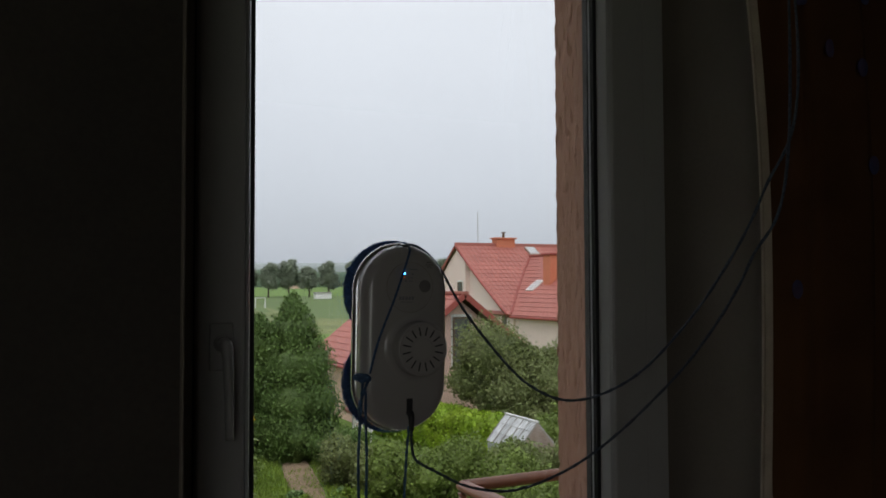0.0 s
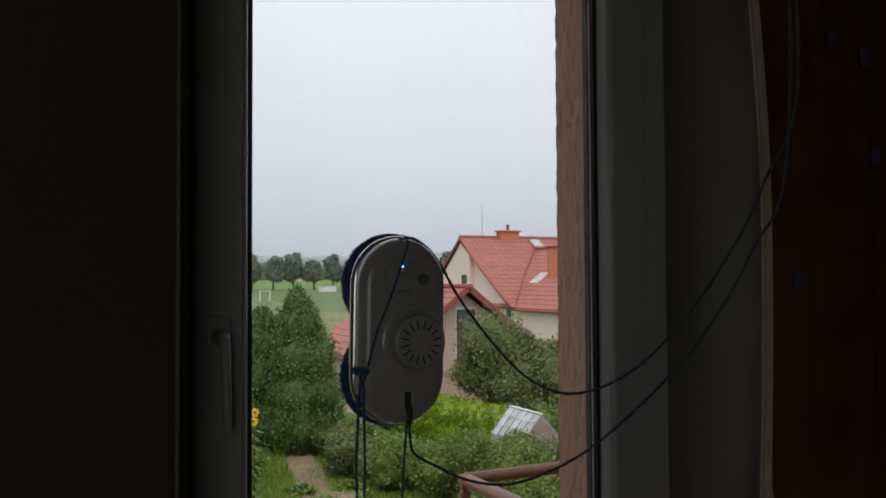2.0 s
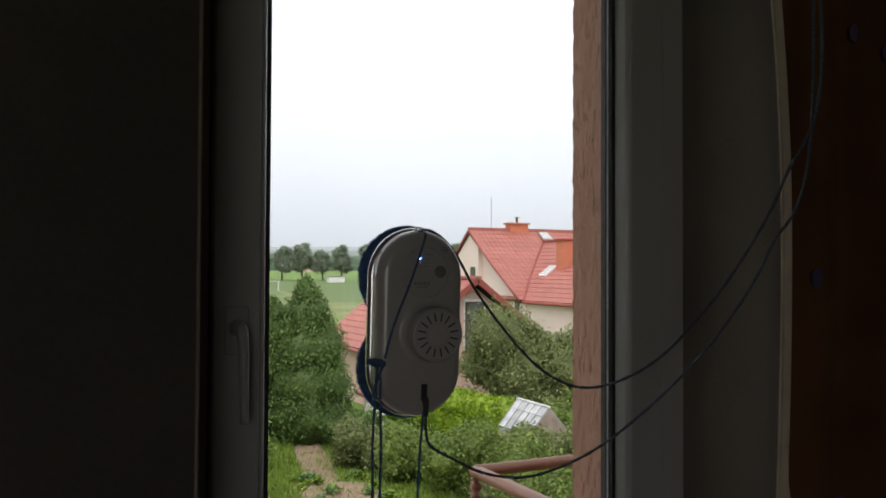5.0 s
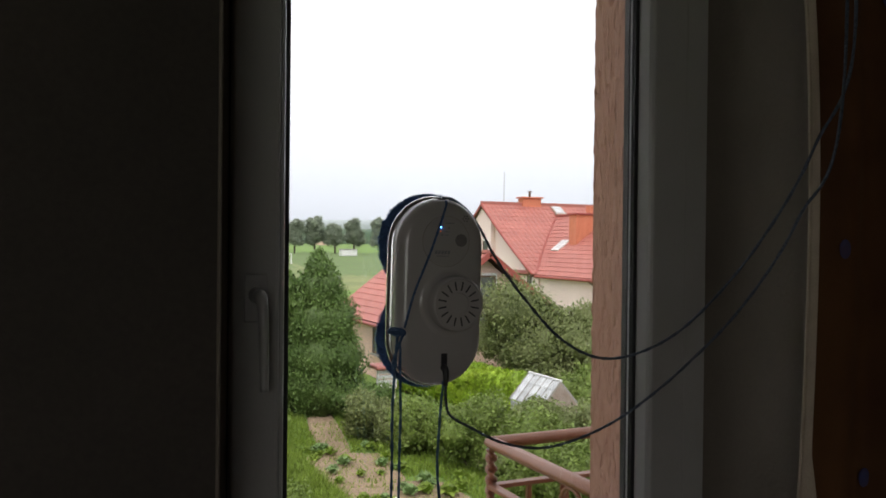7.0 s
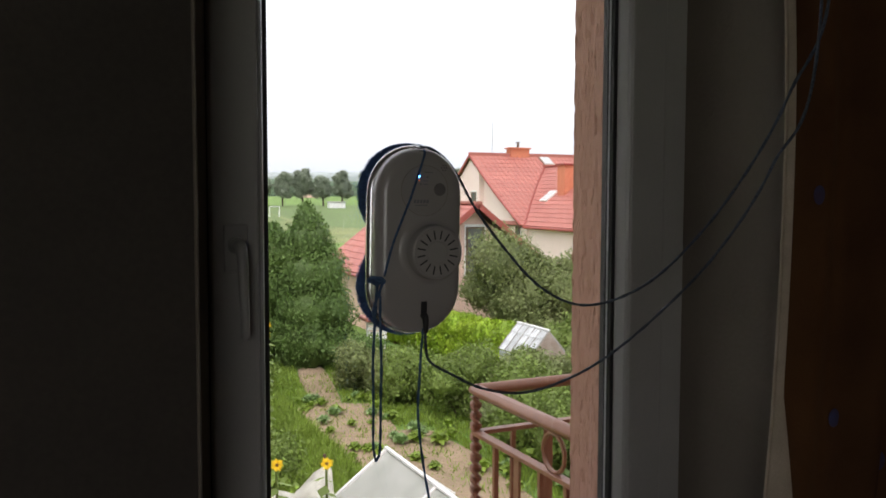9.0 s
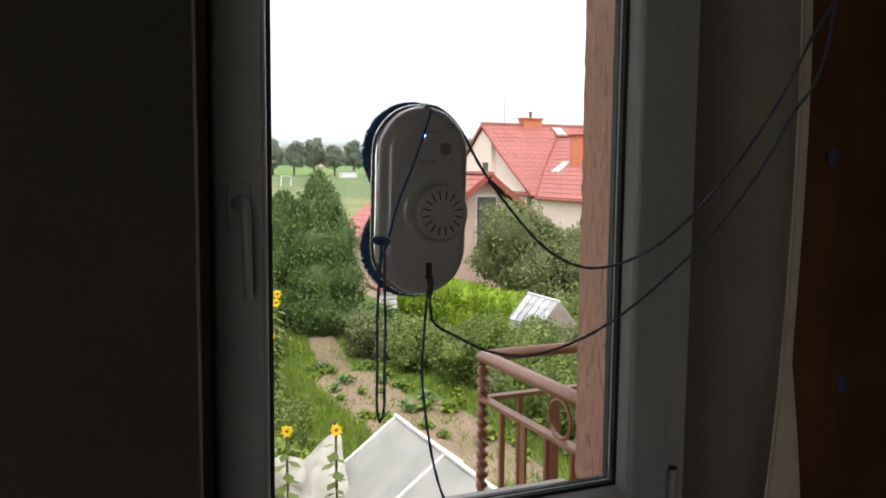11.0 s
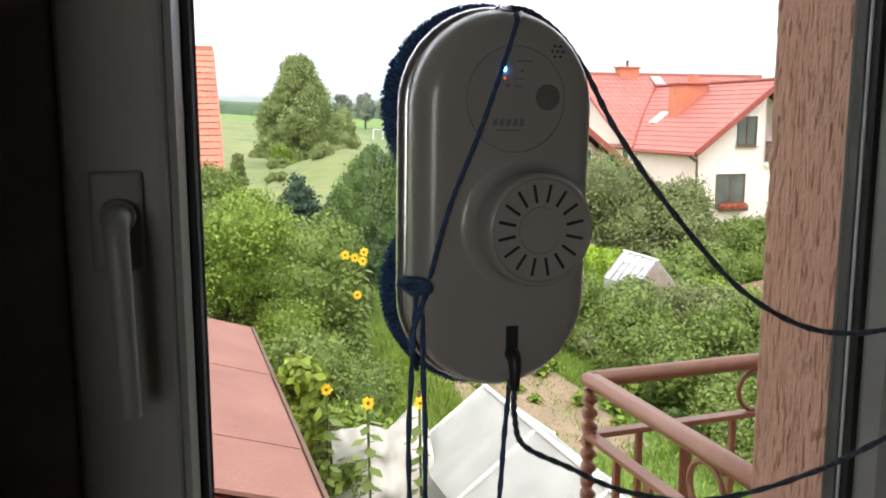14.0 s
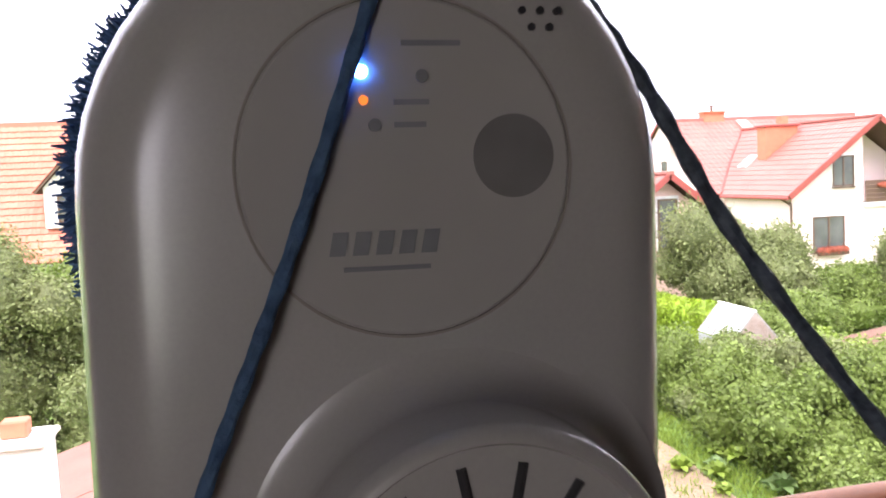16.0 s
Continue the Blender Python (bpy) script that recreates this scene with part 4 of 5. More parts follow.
def house_window(parent, x0, x1, y, z0, z1, sash=1, frame=0.09, face=-1, axis="y", white=True, name="window"):
    """A framed window set into a wall that faces -y (axis y) or -x (axis x)."""
    fm = M_whitepaint if white else M_darkwood

    def bx(a0, a1, d0, d1, b0, b1, bev=0.0):
        lo, hi = min(y + d0 * face, y + d1 * face), max(y + d0 * face, y + d1 * face)
        return box(a0, a1, lo, hi, b0, b1, bev) if axis == "y" else box(lo, hi, a0, a1, b0, b1, bev)
    w = part(name, bx(x0 - frame, x1 + frame, -0.05, 0.012, z0 - 0.02, z1 + frame), fm, parent, "painted surround")
    part("pane", bx(x0, x1, 0.014, 0.022, z0, z1), M_winglass, w, "dark reflecting pane")
    part("sill", bx(x0 - 0.1, x1 + 0.1, 0.013, 0.12, z0 - 0.07, z0 - 0.021), M_stone if not white else M_darkwood, w)
    d = M_darkwood
    for i in range(sash + 1):
        x = x0 + (x1 - x0) * i / sash
        part("sash_bar", bx(x - 0.035, x + 0.035, 0.0225, 0.05, z0, z1), d, w)
    part("sash_bar", bx(x0 + .036, x1 - .036, 0.0226, 0.049, z1 - 0.06, z1), d, w)
    part("sash_bar", bx(x0 + .036, x1 - .036, 0.0226, 0.049, z0, z0 + 0.06), d, w)
    return w


def chimney(parent, x, y, z0, z1, w, d, material, pots=1, label=""):
    c = part("chimney", box(x - w / 2, x + w / 2, y - d / 2, y + d / 2, z0, z1, 0.01), material, parent, label)
    part("cap", box(x - w / 2 - .1, x + w / 2 + .1, y - d / 2 - .1, y + d / 2 + .1, z1, z1 + 0.09, 0.015), material, c)
    for i in range(pots):
        q = x + (i - (pots - 1) / 2) * 0.4
        part("flue", tube([(q, y, z1 + .091), (q, y, z1 + .40)], 0.075, 1, 10), M_darkwood, c)
        part("cowl", box(q - .13, q + .13, y - .13, y + .13, z1 + .401, z1 + .44, 0.01), M_darkwood, c)
    return c


def garage():
    g = thing("garage", (12.6, 27.6, GROUND), "pale pink outbuilding with a red tiled gable roof", "garage")
    x0, x1, yf, yb, ze, zr, xc = 10.15, 15.65, 24.95, 31.6, -1.15, 1.0, 12.9
    part("wall", prism([(x0, GROUND), (x1, GROUND), (x1, ze), (xc, zr), (x0, ze)], yf, yb), M_pinkwall, g, "pale pink rendered wall")
    roof_slope(g, (9.72, 24.55, -1.30), (9.72, 32.05, -1.30), (xc, 32.05, 1.17), (xc, 24.55, 1.17), 13, M_redroof, "red tiled roof slope", 26)
    roof_slope(g, (16.08, 32.05, -1.30), (16.08, 24.55, -1.30), (xc, 24.55, 1.17), (xc, 32.05, 1.17), 13, M_redroof, "red tiled roof slope", 26)
    for sx, xe in ((-1, 9.70), (1, 16.10)):
        part("bargeboard", beam((xe, 24.50, -1.33), (xc, 24.50, 1.14), 0.06, 0.20), M_trimred, g, "red bargeboard")
    part("ridge_cap", beam((xc, 24.45, 1.22), (xc, 32.1, 1.22), 0.24, 0.10), M_redroof, g)
    part("gutter", tube([(9.66, 24.5, -1.38), (9.66, 32.1, -1.38)], 0.07, 1, 10), M_trimred, g)
    part("downpipe", tube([(9.70, 24.65, -1.42), (9.95, 24.80, -1.55), (10.05, 24.88, -1.75), (10.05, 24.88, GROUND)], 0.045, 6, 10), M_darkwood, g)
    house_window(g, 12.68, 13.30, 24.95, -1.25, 0.40, 1, name="door")
    house_window(g, 25.6, 26.3, 10.15, -2.5, -1.6, 1, axis="x", white=False)
    house_window(g, 27.4, 28.3, 10.15, -2.5, -1.6, 1, axis="x", white=False)
    part("vent_pipe", tube([(12.62, 26.1, 0.6), (12.62, 26.1, 2.2)], 0.045, 1, 10), M_darkwood, g, "thin dark vent pipe")


def house():
    h = thing("house", (26.8, 38, GROUND), "pale pink two-storey house with red tiled gable roofs", "house")
    zg = GROUND - 0.4
    xl, xp, xr, yg, ze, zp = 22.46, 26.86, 31.26, 32.45, -0.13, 3.15
    k = (zp - ze) / (xp - xl)
    # wing with the gable, its right half opened for a balcony
    part("wall", prism([(xl + .35, zg), (26.35, zg), (26.35, zp - 0.15 - k * .51), (xl + .35, ze + k * .35 - .12)], yg + .35, 44), M_creamwall, h, "pale cream rendered wall")
    part("wall", prism([(26.35, zg), (xr - .35, zg), (xr - .35, ze + k * .35 - .12), (xp, zp - 0.16), (26.35, zp - 0.15 - k * .51)], yg + 1.9, 44), M_creamwall, h, "pale cream rendered wall")
    balc = part("balcony", box(26.36, xr - .2, yg + .2, yg + 1.89, -0.78, -0.60), M_whitepaint, h, "balcony with a slatted front and red flowers")
    for i in range(5):
        part("board", box(26.37, xr - .2, yg + .21, yg + .26, -0.58 + i * .19, -0.40 + i * .19), M_darkwood, balc)
    part("flowers", leaf_mesh("flowers", [(27.2 + i * .6, yg + .10, 0.14 + .05 * (i % 2), .36, .16, .16) for i in range(6)], 620, 0.06, M_redflower, 5), M_redflower, balc, "red balcony flowers")
    part("wall", box(26.36, xr - .36, yg + .36, yg + 1.88, zg, -0.79), M_creamwall, h)
    house_window(h, 26.7, 27.3, yg + 1.9, 0.0, 1.6, 1)
    roof_slope(h, (xl, yg - .05, ze), (xl, 40.6, ze), (xp, 43.6, zp), (xp, yg - .05, zp), 15, M_redroof, "red tiled roof slope", 36)
    roof_slope(h, (xr, 44, ze), (xr, yg - .05, ze), (xp, yg - .05, zp), (xp, 44, zp), 15, M_redroof, "red tiled roof slope", 36)
    for a, b in (((xl - .02, yg - .09, ze - .03), (xp, yg - .09, zp - .04)), ((xr + .02, yg - .09, ze - .03), (xp, yg - .09, zp - .04))):
        part("bargeboard", beam(a, b, 0.06, 0.26), M_trimred, h, "dark red bargeboard")
    part("ridge_cap", beam((xp, yg - .1, zp + .05), (xp, 43.8, zp + .05), 0.26, 0.1), M_redroof, h)
    # main body, its gable flush with the wing
    xm, xe, yr, zr, yf, zf, yb, sag = 22.28, 34.7, 44.0, 3.80, 37.95, -0.10, 49.2, 0.13
    n = Vector((0, -(zr - zf), yr - yf)).normalized()

    def foot(t):
        return Vector((0, yf + (yr - yf) * t, zf + (zr - zf) * t)) - n * sag * math.sin(math.pi * t)
    line = [foot(i / 12) for i in range(13)]
    part("wall", prism([(line[0].y + .25, zg)] + [(q.y + .10, q.z - .13) for q in line if q.y < 42.9] + [(43.0, 2.75), (43.0, zg)], xm + .42, 33, "x"), M_creamwall, h, "pale cream rendered wall")
    part("wall", prism([(43.0, zg), (yb - .3, zg), (yb - .3, -0.15), (yr, zr - .14), (43.0, zr - .85)], xm + .12, 33, "x"), M_creamwall, h, "pale cream rendered gable")
    roof_slope(h, (xm, yf, zf), (xe, yf, zf), (xe, yr, zr), (xm, yr, zr), 17, M_redroof, "red tiled roof slope with a curved foot", 40, flare=sag)
    roof_slope(h, (xe, yb, zf), (xm, yb, zf), (xm, yr, zr), (xe, yr, zr), 17, M_redroof, "red tiled roof slope", 40)
    part("bargeboard", tube([q + Vector((xm - .02, 0, 0)) for q in line], 0.065, 0, 6), M_trimred, h, "red curved bargeboard")
    part("bargeboard", beam((xm - .03, yb, zf - .03), (xm - .03, yr, zr - .03), 0.05, 0.14), M_trimred, h)
    part("ridge_cap", beam((xm - .05, yr, zr + .05), (xe, yr, zr + .05), 0.1, 0.24), M_redroof, h)
    valley = []
    for i in range(25):
        q = foot(i / 24)
        x = xl + (q.z - ze) / k
        if xl - .05 <= x <= xp:
            valley.append(Vector((x, q.y - .02, q.z + .055)))
    part("valley_gutter", tube(valley, 0.055, 0, 6), M_trimred, h, "dark red valley gutter")
    house_window(h, 43.35, 43.9, xm + .12, 0.85, 1.65, 1, axis="x")
    house_window(h, 38.75, 39.15, xm + .42, -0.80, -0.20, 1, axis="x")
    house_window(h, 24.85, 25.85, yg + .35, 0.17, 1.50, 2, 0.13)
    w = house_window(h, 23.85, 25.35, yg + .35, -2.62, -1.10, 2, 0.03)
    part("window_box", box(23.95, 25.4, yg + .02, yg + .22, -2.80, -2.64), M_darkwood, w)
    part("flowers", leaf_mesh("flowers", [(24.1 + i * .28, yg + .1, -2.58, .22, .16, .18) for i in range(5)], 600, 0.06, M_redflower, 6), M_redflower, w, "red flowers in a window box")
    chimney(h, 25.6, 44.15, 3.2, 4.22, 1.25, 0.6, M_brickor, 1, "broad orange brick chimney")
    part("aerial", tube([(24.3, 45.0, 3.0), (24.3, 45.0, 5.9)], 0.02, 1, 6), M_stone, h, "thin roof aerial")
    d = part("dormer", box(24.55, 26.3, 37.35, 38.05, 0.9, 3.05), M_brickor, h, "orange rendered box dormer")
    part("cap", box(24.45, 26.4, 37.25, 38.15, 3.051, 3.16, 0.02), M_trimred, d)
    part("flue", box(25.5, 25.9, 37.5, 37.9, 3.17, 3.55), M_brickor, d)
    for c, along, m, lab in ((Vector((24.45, 38.75, 1.42)), Vector((xp - xl, 0, zp - ze)), M_whitepaint, "tilted white skylight"), (Vector((27.2, 43.45, 3.50)), Vector((0, yr - yf, zr - zf)), M_flash, "grey roof window near the ridge")):
        along.normalize()
        sk = part("skylight", beam(c - along * .45, c + along * .45, 0.72, 0.10), m, h, lab)
        part("pane", beam(c - along * .36 + Vector((0, 0, .062)), c + along * .36 + Vector((0, 0, .062)), 0.56, 0.02), M_pane, sk)
    part("gutter", tube([(xl - .06, yg - .05, ze - .08), (xl - .06, 37.9, ze - .08)], 0.075, 1, 10), M_trimred, h)
    part("downpipe", tube([(xl - .02, yg + .6, ze - .1), (xl + .25, yg + .4, ze - .35), (xl + .28, yg + .28, ze - .6), (xl + .28, yg + .28, zg)], 0.055, 6, 10), M_darkwood, h)


def tiled_house():
    h = thing("house", (-4, 36.4, GROUND), "white house with a steep orange tiled roof and dormers", "house")
    yr, zr, ye, ze = 36.4, 4.15, 32.3, -0.95
    x0, x1 = -14.0, 2.1
    zg = GROUND - 0.2
    part("wall", prism([(ye + .5, zg), (40.0, zg), (40.0, -0.6), (yr, zr - .25), (ye + .5, -0.55)], x0 + .3, x1 - .35, "x"), M_whitewall, h, "white rendered wall")
    roof_slope(h, (x0, ye, ze), (x1, ye, ze), (x1, yr, zr), (x0, yr, zr), 21, M_orangeroof, "orange clay tiled roof slope", 56, relief=0.075)
    roof_slope(h, (x1, 40.5, ze), (x0, 40.5, ze), (x0, yr, zr), (x1, yr, zr), 21, M_orangeroof, "orange clay tiled roof slope", 56)
    part("ridge_cap", beam((x0, yr, zr + .05), (x1, yr, zr + .05), 0.1, 0.26), M_orangeroof, h)
    part("bargeboard", beam((x1 + .03, ye, ze - .02), (x1 + .03, yr, zr - .02), 0.05, 0.2), M_orangeroof, h)
    for xc, hw, zt, zb, yw in ((-6.2, 1.12, 2.85, 0.25, 33.0), (-1.55, 1.25, 2.75, 0.1, 33.0)):
        d = part("dormer", prism([(xc - hw + .18, zb), (xc + hw - .18, zb), (xc + hw - .18, zt - hw * 1.02), (xc, zt - .14), (xc - hw + .18, zt - hw * 1.02)], yw, 36.0), M_whitewall, h, "white gabled dormer")
        for s in (-1, 1):
            a = [(xc + s * hw * 1.08, yw - .25, zt - 1.17 * hw), (xc + s * hw * 1.08, 35.6, zt - 1.17 * hw), (xc, 36.3, zt), (xc, yw - .25, zt)]
            if s > 0:
                a = [a[1], a[0], a[3], a[2]]
            roof_slope(d, *a, 6, M_orangeroof, "", 12)
        house_window(h, xc - .45, xc + .45, yw, 0.45, 1.42, 2, 0.05)
    chimney(h, -5.3, 36.0, 3.0, 4.85, 0.75, 0.6, M_pinkwall, 0, "pale rendered chimney")
    chimney(h, -3.65, 36.4, 3.6, 4.75, 0.9, 0.6, M_brickor, 0, "orange brick chimney")
    part("skylight", box(-4.25, -3.75, 35.0, 35.5, 2.75, 3.35), M_stone, h, "small grey roof hatch")


def brown_shed():
    s = thing("shed", (-0.4, 6.7, GROUND), "low shed with a brown felt roof and pale ridge flashing", "shed")
    y0, y1 = 4.35, 9.02
    xr, zr = -0.075, -0.60
    R, Lf = (0.83, -0.88), (-2.7, -1.42)
    part("wall", prism([(Lf[0] + .12, GROUND), (R[0] - .1, GROUND), (R[0] - .1, R[1] - .1), (xr, zr - .08), (Lf[0] + .12, Lf[1] - .08)], y0 + .1, y1 - .1), M_trimred, s, "red-brown shed wall")
    for q in (R, Lf):
        n = 5
        for i in range(n):
            ya, yb = y0 + (y1 - y0) * i / n, y0 + (y1 - y0) * (i + 1) / n + .06
            lift = 0.004 * (i % 2) + .002 * i
            sgn = 1 if q[0] > xr else -1
            v = [(xr + sgn * .0, ya, zr + lift), (q[0], ya, q[1] + lift), (q[0], yb, q[1] + lift), (xr, yb, zr + lift)]
            v += [(a, b, c - .03) for a, b, c in v]
            part("felt_sheet", mesh_from("felt_sheet", v, [(0, 1, 2, 3), (4, 5, 6, 7), (0, 1, 5, 4), (1, 2, 6, 5), (2, 3, 7, 6), (3, 0, 4, 7)], M_felt), M_felt, s)
    for i in range(4):
        a = y0 + (y1 - y0) * i / 4
        part("ridge_flashing", prism([(xr - .10, zr - .005), (xr, zr + .034), (xr + .095, zr + .0), (xr + .095, zr + .012), (xr, zr + .046), (xr - .10, zr + .007)], a, a + 1.2), M_flash, s, "pale galvanised ridge strip")
    for a, b, w, m in ((y0, y0 + 1.55, .10, M_flash), (y0 + 1.56, y0 + 2.75, .085, M_flash), (y0 + 2.9, y1 - .05, .075, M_rust)):
        x = xr + .098
        part("side_flashing", prism([(x, zr - .030 + .016), (x + w, zr - .030 - .309 * w + .016), (x + w, zr - .030 - .309 * w + .024), (x, zr - .030 + .024)], a, b), m, s)
    part("bargeboard", beam((xr, y1 + .02, zr - .06), (R[0] + .02, y1 + .02, R[1] - .06), 0.03, 0.12), M_darkwood, s)
    part("fascia", beam((R[0] + .025, y0, R[1] - .03), (R[0] + .025, y1 + .03, R[1] - .03), 0.03, 0.09), M_darkwood, s, "dark brown edge board")
    part("bargeboard", beam((xr, y1 + .02, zr - .06), (Lf[0], y1 + .02, Lf[1] - .06), 0.03, 0.12), M_darkwood, s)
    c = part("chimney", box(-1.52, -1.18, 5.35, 5.70, -1.1, -0.06, 0.01), M_whitewall, s, "whitewashed chimney")
    part("cap", box(-1.55, -1.15, 5.32, 5.73, -0.059, -0.02, 0.01), M_whitewall, c)
    part("pot", box(-1.45, -1.29, 5.46, 5.60, -0.019, 0.09, 0.01), M_brickor, c, "small brick pot")


def foil_tunnel():
    t = thing("foil_greenhouse", (3.12, 5.6, GROUND), "low gabled greenhouse covered in milky foil", "greenhouse")
    xr, zr, ye, y0, y1, hw, ze = 3.12, -1.37, 0, 2.2, 7.65, 0.80, -1.97
    for s in (-1, 1):
        for i in range(4):
            a, b = y0 + (y1 - y0) * i / 4, y0 + (y1 - y0) * (i + 1) / 4 - .01
            v, f = [], []
            for j in range(9):
                for k in range(7):
                    y, q = a + (b - a) * j / 8, k / 6
                    v.append((xr + s * hw * q, y, zr + (ze - zr) * q - .03 * math.sin(math.pi * q) * math.sin(math.pi * j / 8) + .006 * noise.noise(Vector((y * 6, q * 5, s)))))
            for j in range(8):
                for k in range(6):
                    m = j * 7 + k
                    f.append((m, m + 1, m + 8, m + 7))
            part("roof_foil", mesh_from("roof_foil", v, f, M_foil, True), M_foil, t)
            part("rafter", beam((xr, a, zr + .012), (xr + s * hw, a, ze + .012), 0.035, 0.03), M_whitepaint, t)
        part("rafter", beam((xr, y1, zr + .012), (xr + s * hw, y1, ze + .012), 0.04, 0.03), M_whitepaint, t)
        part("side_foil", box(xr + s * hw - .012, xr + s * hw + .012, y0, y1, GROUND, ze - .002), M_foil, t)
        for i in range(5):
            y = y0 + (y1 - y0) * i / 4
            part("post", beam((xr + s * (hw + .03), y, GROUND), (xr + s * (hw + .03), y, ze), 0.035, 0.035), M_whitepaint, t)
    part("ridge_bar", beam((xr, y0, zr + .03), (xr, y1 + .02, zr + .03), 0.04, 0.03), M_whitepaint, t)
    part("end_foil", prism([(xr - hw + .02, GROUND), (xr + hw - .02, GROUND), (xr + hw - .02, ze - .02), (xr, zr - .02), (xr - hw + .02, ze - .02)], y1 - .03, y1 - .01), M_foil, t)


def glass_house():
    g = thing("greenhouse", (10.9, 17.5, GROUND), "small glass greenhouse with whitewashed roof panes", "greenhouse")
    xr, zr, hw, ze = 10.66, -1.80, 0.52, -2.4
    y0, y1 = 16.4, 17.9
    for s in (-1, 1):
        for i in range(5):
            for k in range(3):
                a, b = y0 + (y1 - y0) * i / 5 + .015, y0 + (y1 - y0) * (i + 1) / 5 - .015
                q0, q1 = k / 3 + .01, (k + 1) / 3 + .03
                off = 0.012 * (3 - k)
                v = [(xr + s * hw * q0, a, zr + (ze - zr) * q0 + off * .4), (xr + s * hw * q1, a, zr + (ze - zr) * q1 + off), (xr + s * hw * q1, b, zr + (ze - zr) * q1 + off), (xr + s * hw * q0, b, zr + (ze - zr) * q0 + off * .4)]
                v += [(p[0], p[1], p[2] - .008) for p in v]
                part("pane", mesh_from("pane", v, [(0, 1, 2, 3), (4, 5, 6, 7), (0, 1, 5, 4), (1, 2, 6, 5), (2, 3, 7, 6), (3, 0, 4, 7)], M_pane), M_pane, g)
        for i in range(6):
            y = y0 + (y1 - y0) * i / 5
            part("glazing_bar", beam((xr, y, zr - .01), (xr + s * hw * 1.03, y, ze - .02), 0.03, 0.06), M_stone, g)
        part("side_glass", box(xr + s * hw - .01, xr + s * hw + .01, y0, y1, GROUND + .3, ze - .05), M_pane, g)
        part("plinth", box(xr + s * hw - .06, xr + s * hw + .06, y0, y1, GROUND - .1, GROUND + .3), M_stone, g)
    part("end_glass", prism([(xr - hw, GROUND), (xr + hw, GROUND), (xr + hw, ze - .03), (xr, zr - .03), (xr - hw, ze - .03)], y0 - .02, y0), M_flash, g, "grey-brown glazed gable end")
    part("ridge_bar", beam((xr, y0 - .03, zr + .03), (xr, y1, zr + .03), 0.06, 0.04), M_whitepaint, g)


def outbuilding():
    b = thing("outbuilding", (12.6, 14, GROUND), "white rendered outbuilding with a worn lean-to roof", "shed")
    part("wall", box(12.05, 12.9, 13.85, 14.9, GROUND, -2.16), M_whitewall, b, "white rendered wall")
    part("wall", box(11.2, 12.04, 14.0, 14.9, GROUND, -2.34), M_stone, b, "dark rough stone wall")
    for i in range(3):
        a = 13.75 + i * .45
        part("roof_board", beam((10.95, a, -2.29), (12.85, a, -2.02), 0.44, 0.06), M_rust, b, "weathered roof sheet")
    c = thing("outbuilding", (15.5, 17.0, GROUND), "white garden shed with a grey-brown hipped roof", "shed")
    def place(u, w, z):
        return (12.93 + u * .77 + w * .64, 15.0 - u * .64 + w * .77, z)
    part("wall", prism([place(u, w, 0)[:2] for u, w in ((.42, .3), (4.2, .3), (4.2, 3.3), (.42, 3.3))], GROUND, -1.93, "z"), M_whitewall, c, "white rendered wall")
    v = [place(u, w, z) for z in (-1.82, -1.91) for u, w in ((0, 0), (4.6, 0), (4.6, 3.6), (0, 3.6))] + [place(.85, 1.8, -1.36), place(3.8, 1.8, -1.36)]
    part("roof", mesh_from("roof", v, [(0, 1, 9, 8), (2, 3, 8, 9), (3, 0, 8), (1, 2, 9), (4, 5, 6, 7), (0, 1, 5, 4), (1, 2, 6, 5), (2, 3, 7, 6), (3, 0, 4, 7)], M_greyroof), M_greyroof, c, "grey-brown hipped roof")
    part("gutter", tube([place(0, -.05, -1.9), place(4.6, -.05, -1.9)], 0.05, 1, 8), M_whitepaint, c)



garage()
house()
tiled_house()
brown_shed()
foil_tunnel()
glass_house()
outbuilding()

# ---- balcony rail ----
bal = thing("balcony_railing", (0.82, 0.94, 0.0), "brown painted steel balcony railing with a twisted corner post", "railing")
BX, BY, BZ = 0.823, 0.945, 0.945


def rail_run(a, b, n, seed):
    """Hand rail, lower rails, balusters and rings between two corners."""
    a, b = Vector(a), Vector(b)
    part("hand_rail", beam(a + Vector((0, 0, -.012)), b + Vector((0, 0, -.012)), 0.044, 0.030, 0.0115), M_rail, bal, smooth=True)
    for z in (-0.135, -0.83):
        part("cross_rail", beam(a + Vector((0, 0, z)), b + Vector((0, 0, z)), 0.028, 0.012), M_rail, bal)
    d = b - a
    for i in range(1, n):
        p = a + d * i / n
        k = i % 4
        if k == 2:
            part("baluster", beam(p + Vector((0, 0, -.83)), p + Vector((0, 0, -.14)), 0.030, 0.008, 0.002, up=(d.y, d.x, 0)), M_rail, bal, "broad flat bar")
        else:
            part("baluster", beam(p + Vector((0, 0, -.83)), p + Vector((0, 0, -.14)), 0.014, 0.014), M_rail, bal)
            if k == 3:
                q = p + d.normalized() * (d.length / n * 0.5)
                ring = [q + d.normalized() * .048 * math.cos(t) + Vector((0, 0, -.080 + .048 * math.sin(t))) for t in [2 * math.pi * j / 24 for j in range(25)]]
                part("ring", tube(ring, 0.006, 0, 6), M_rail, bal)


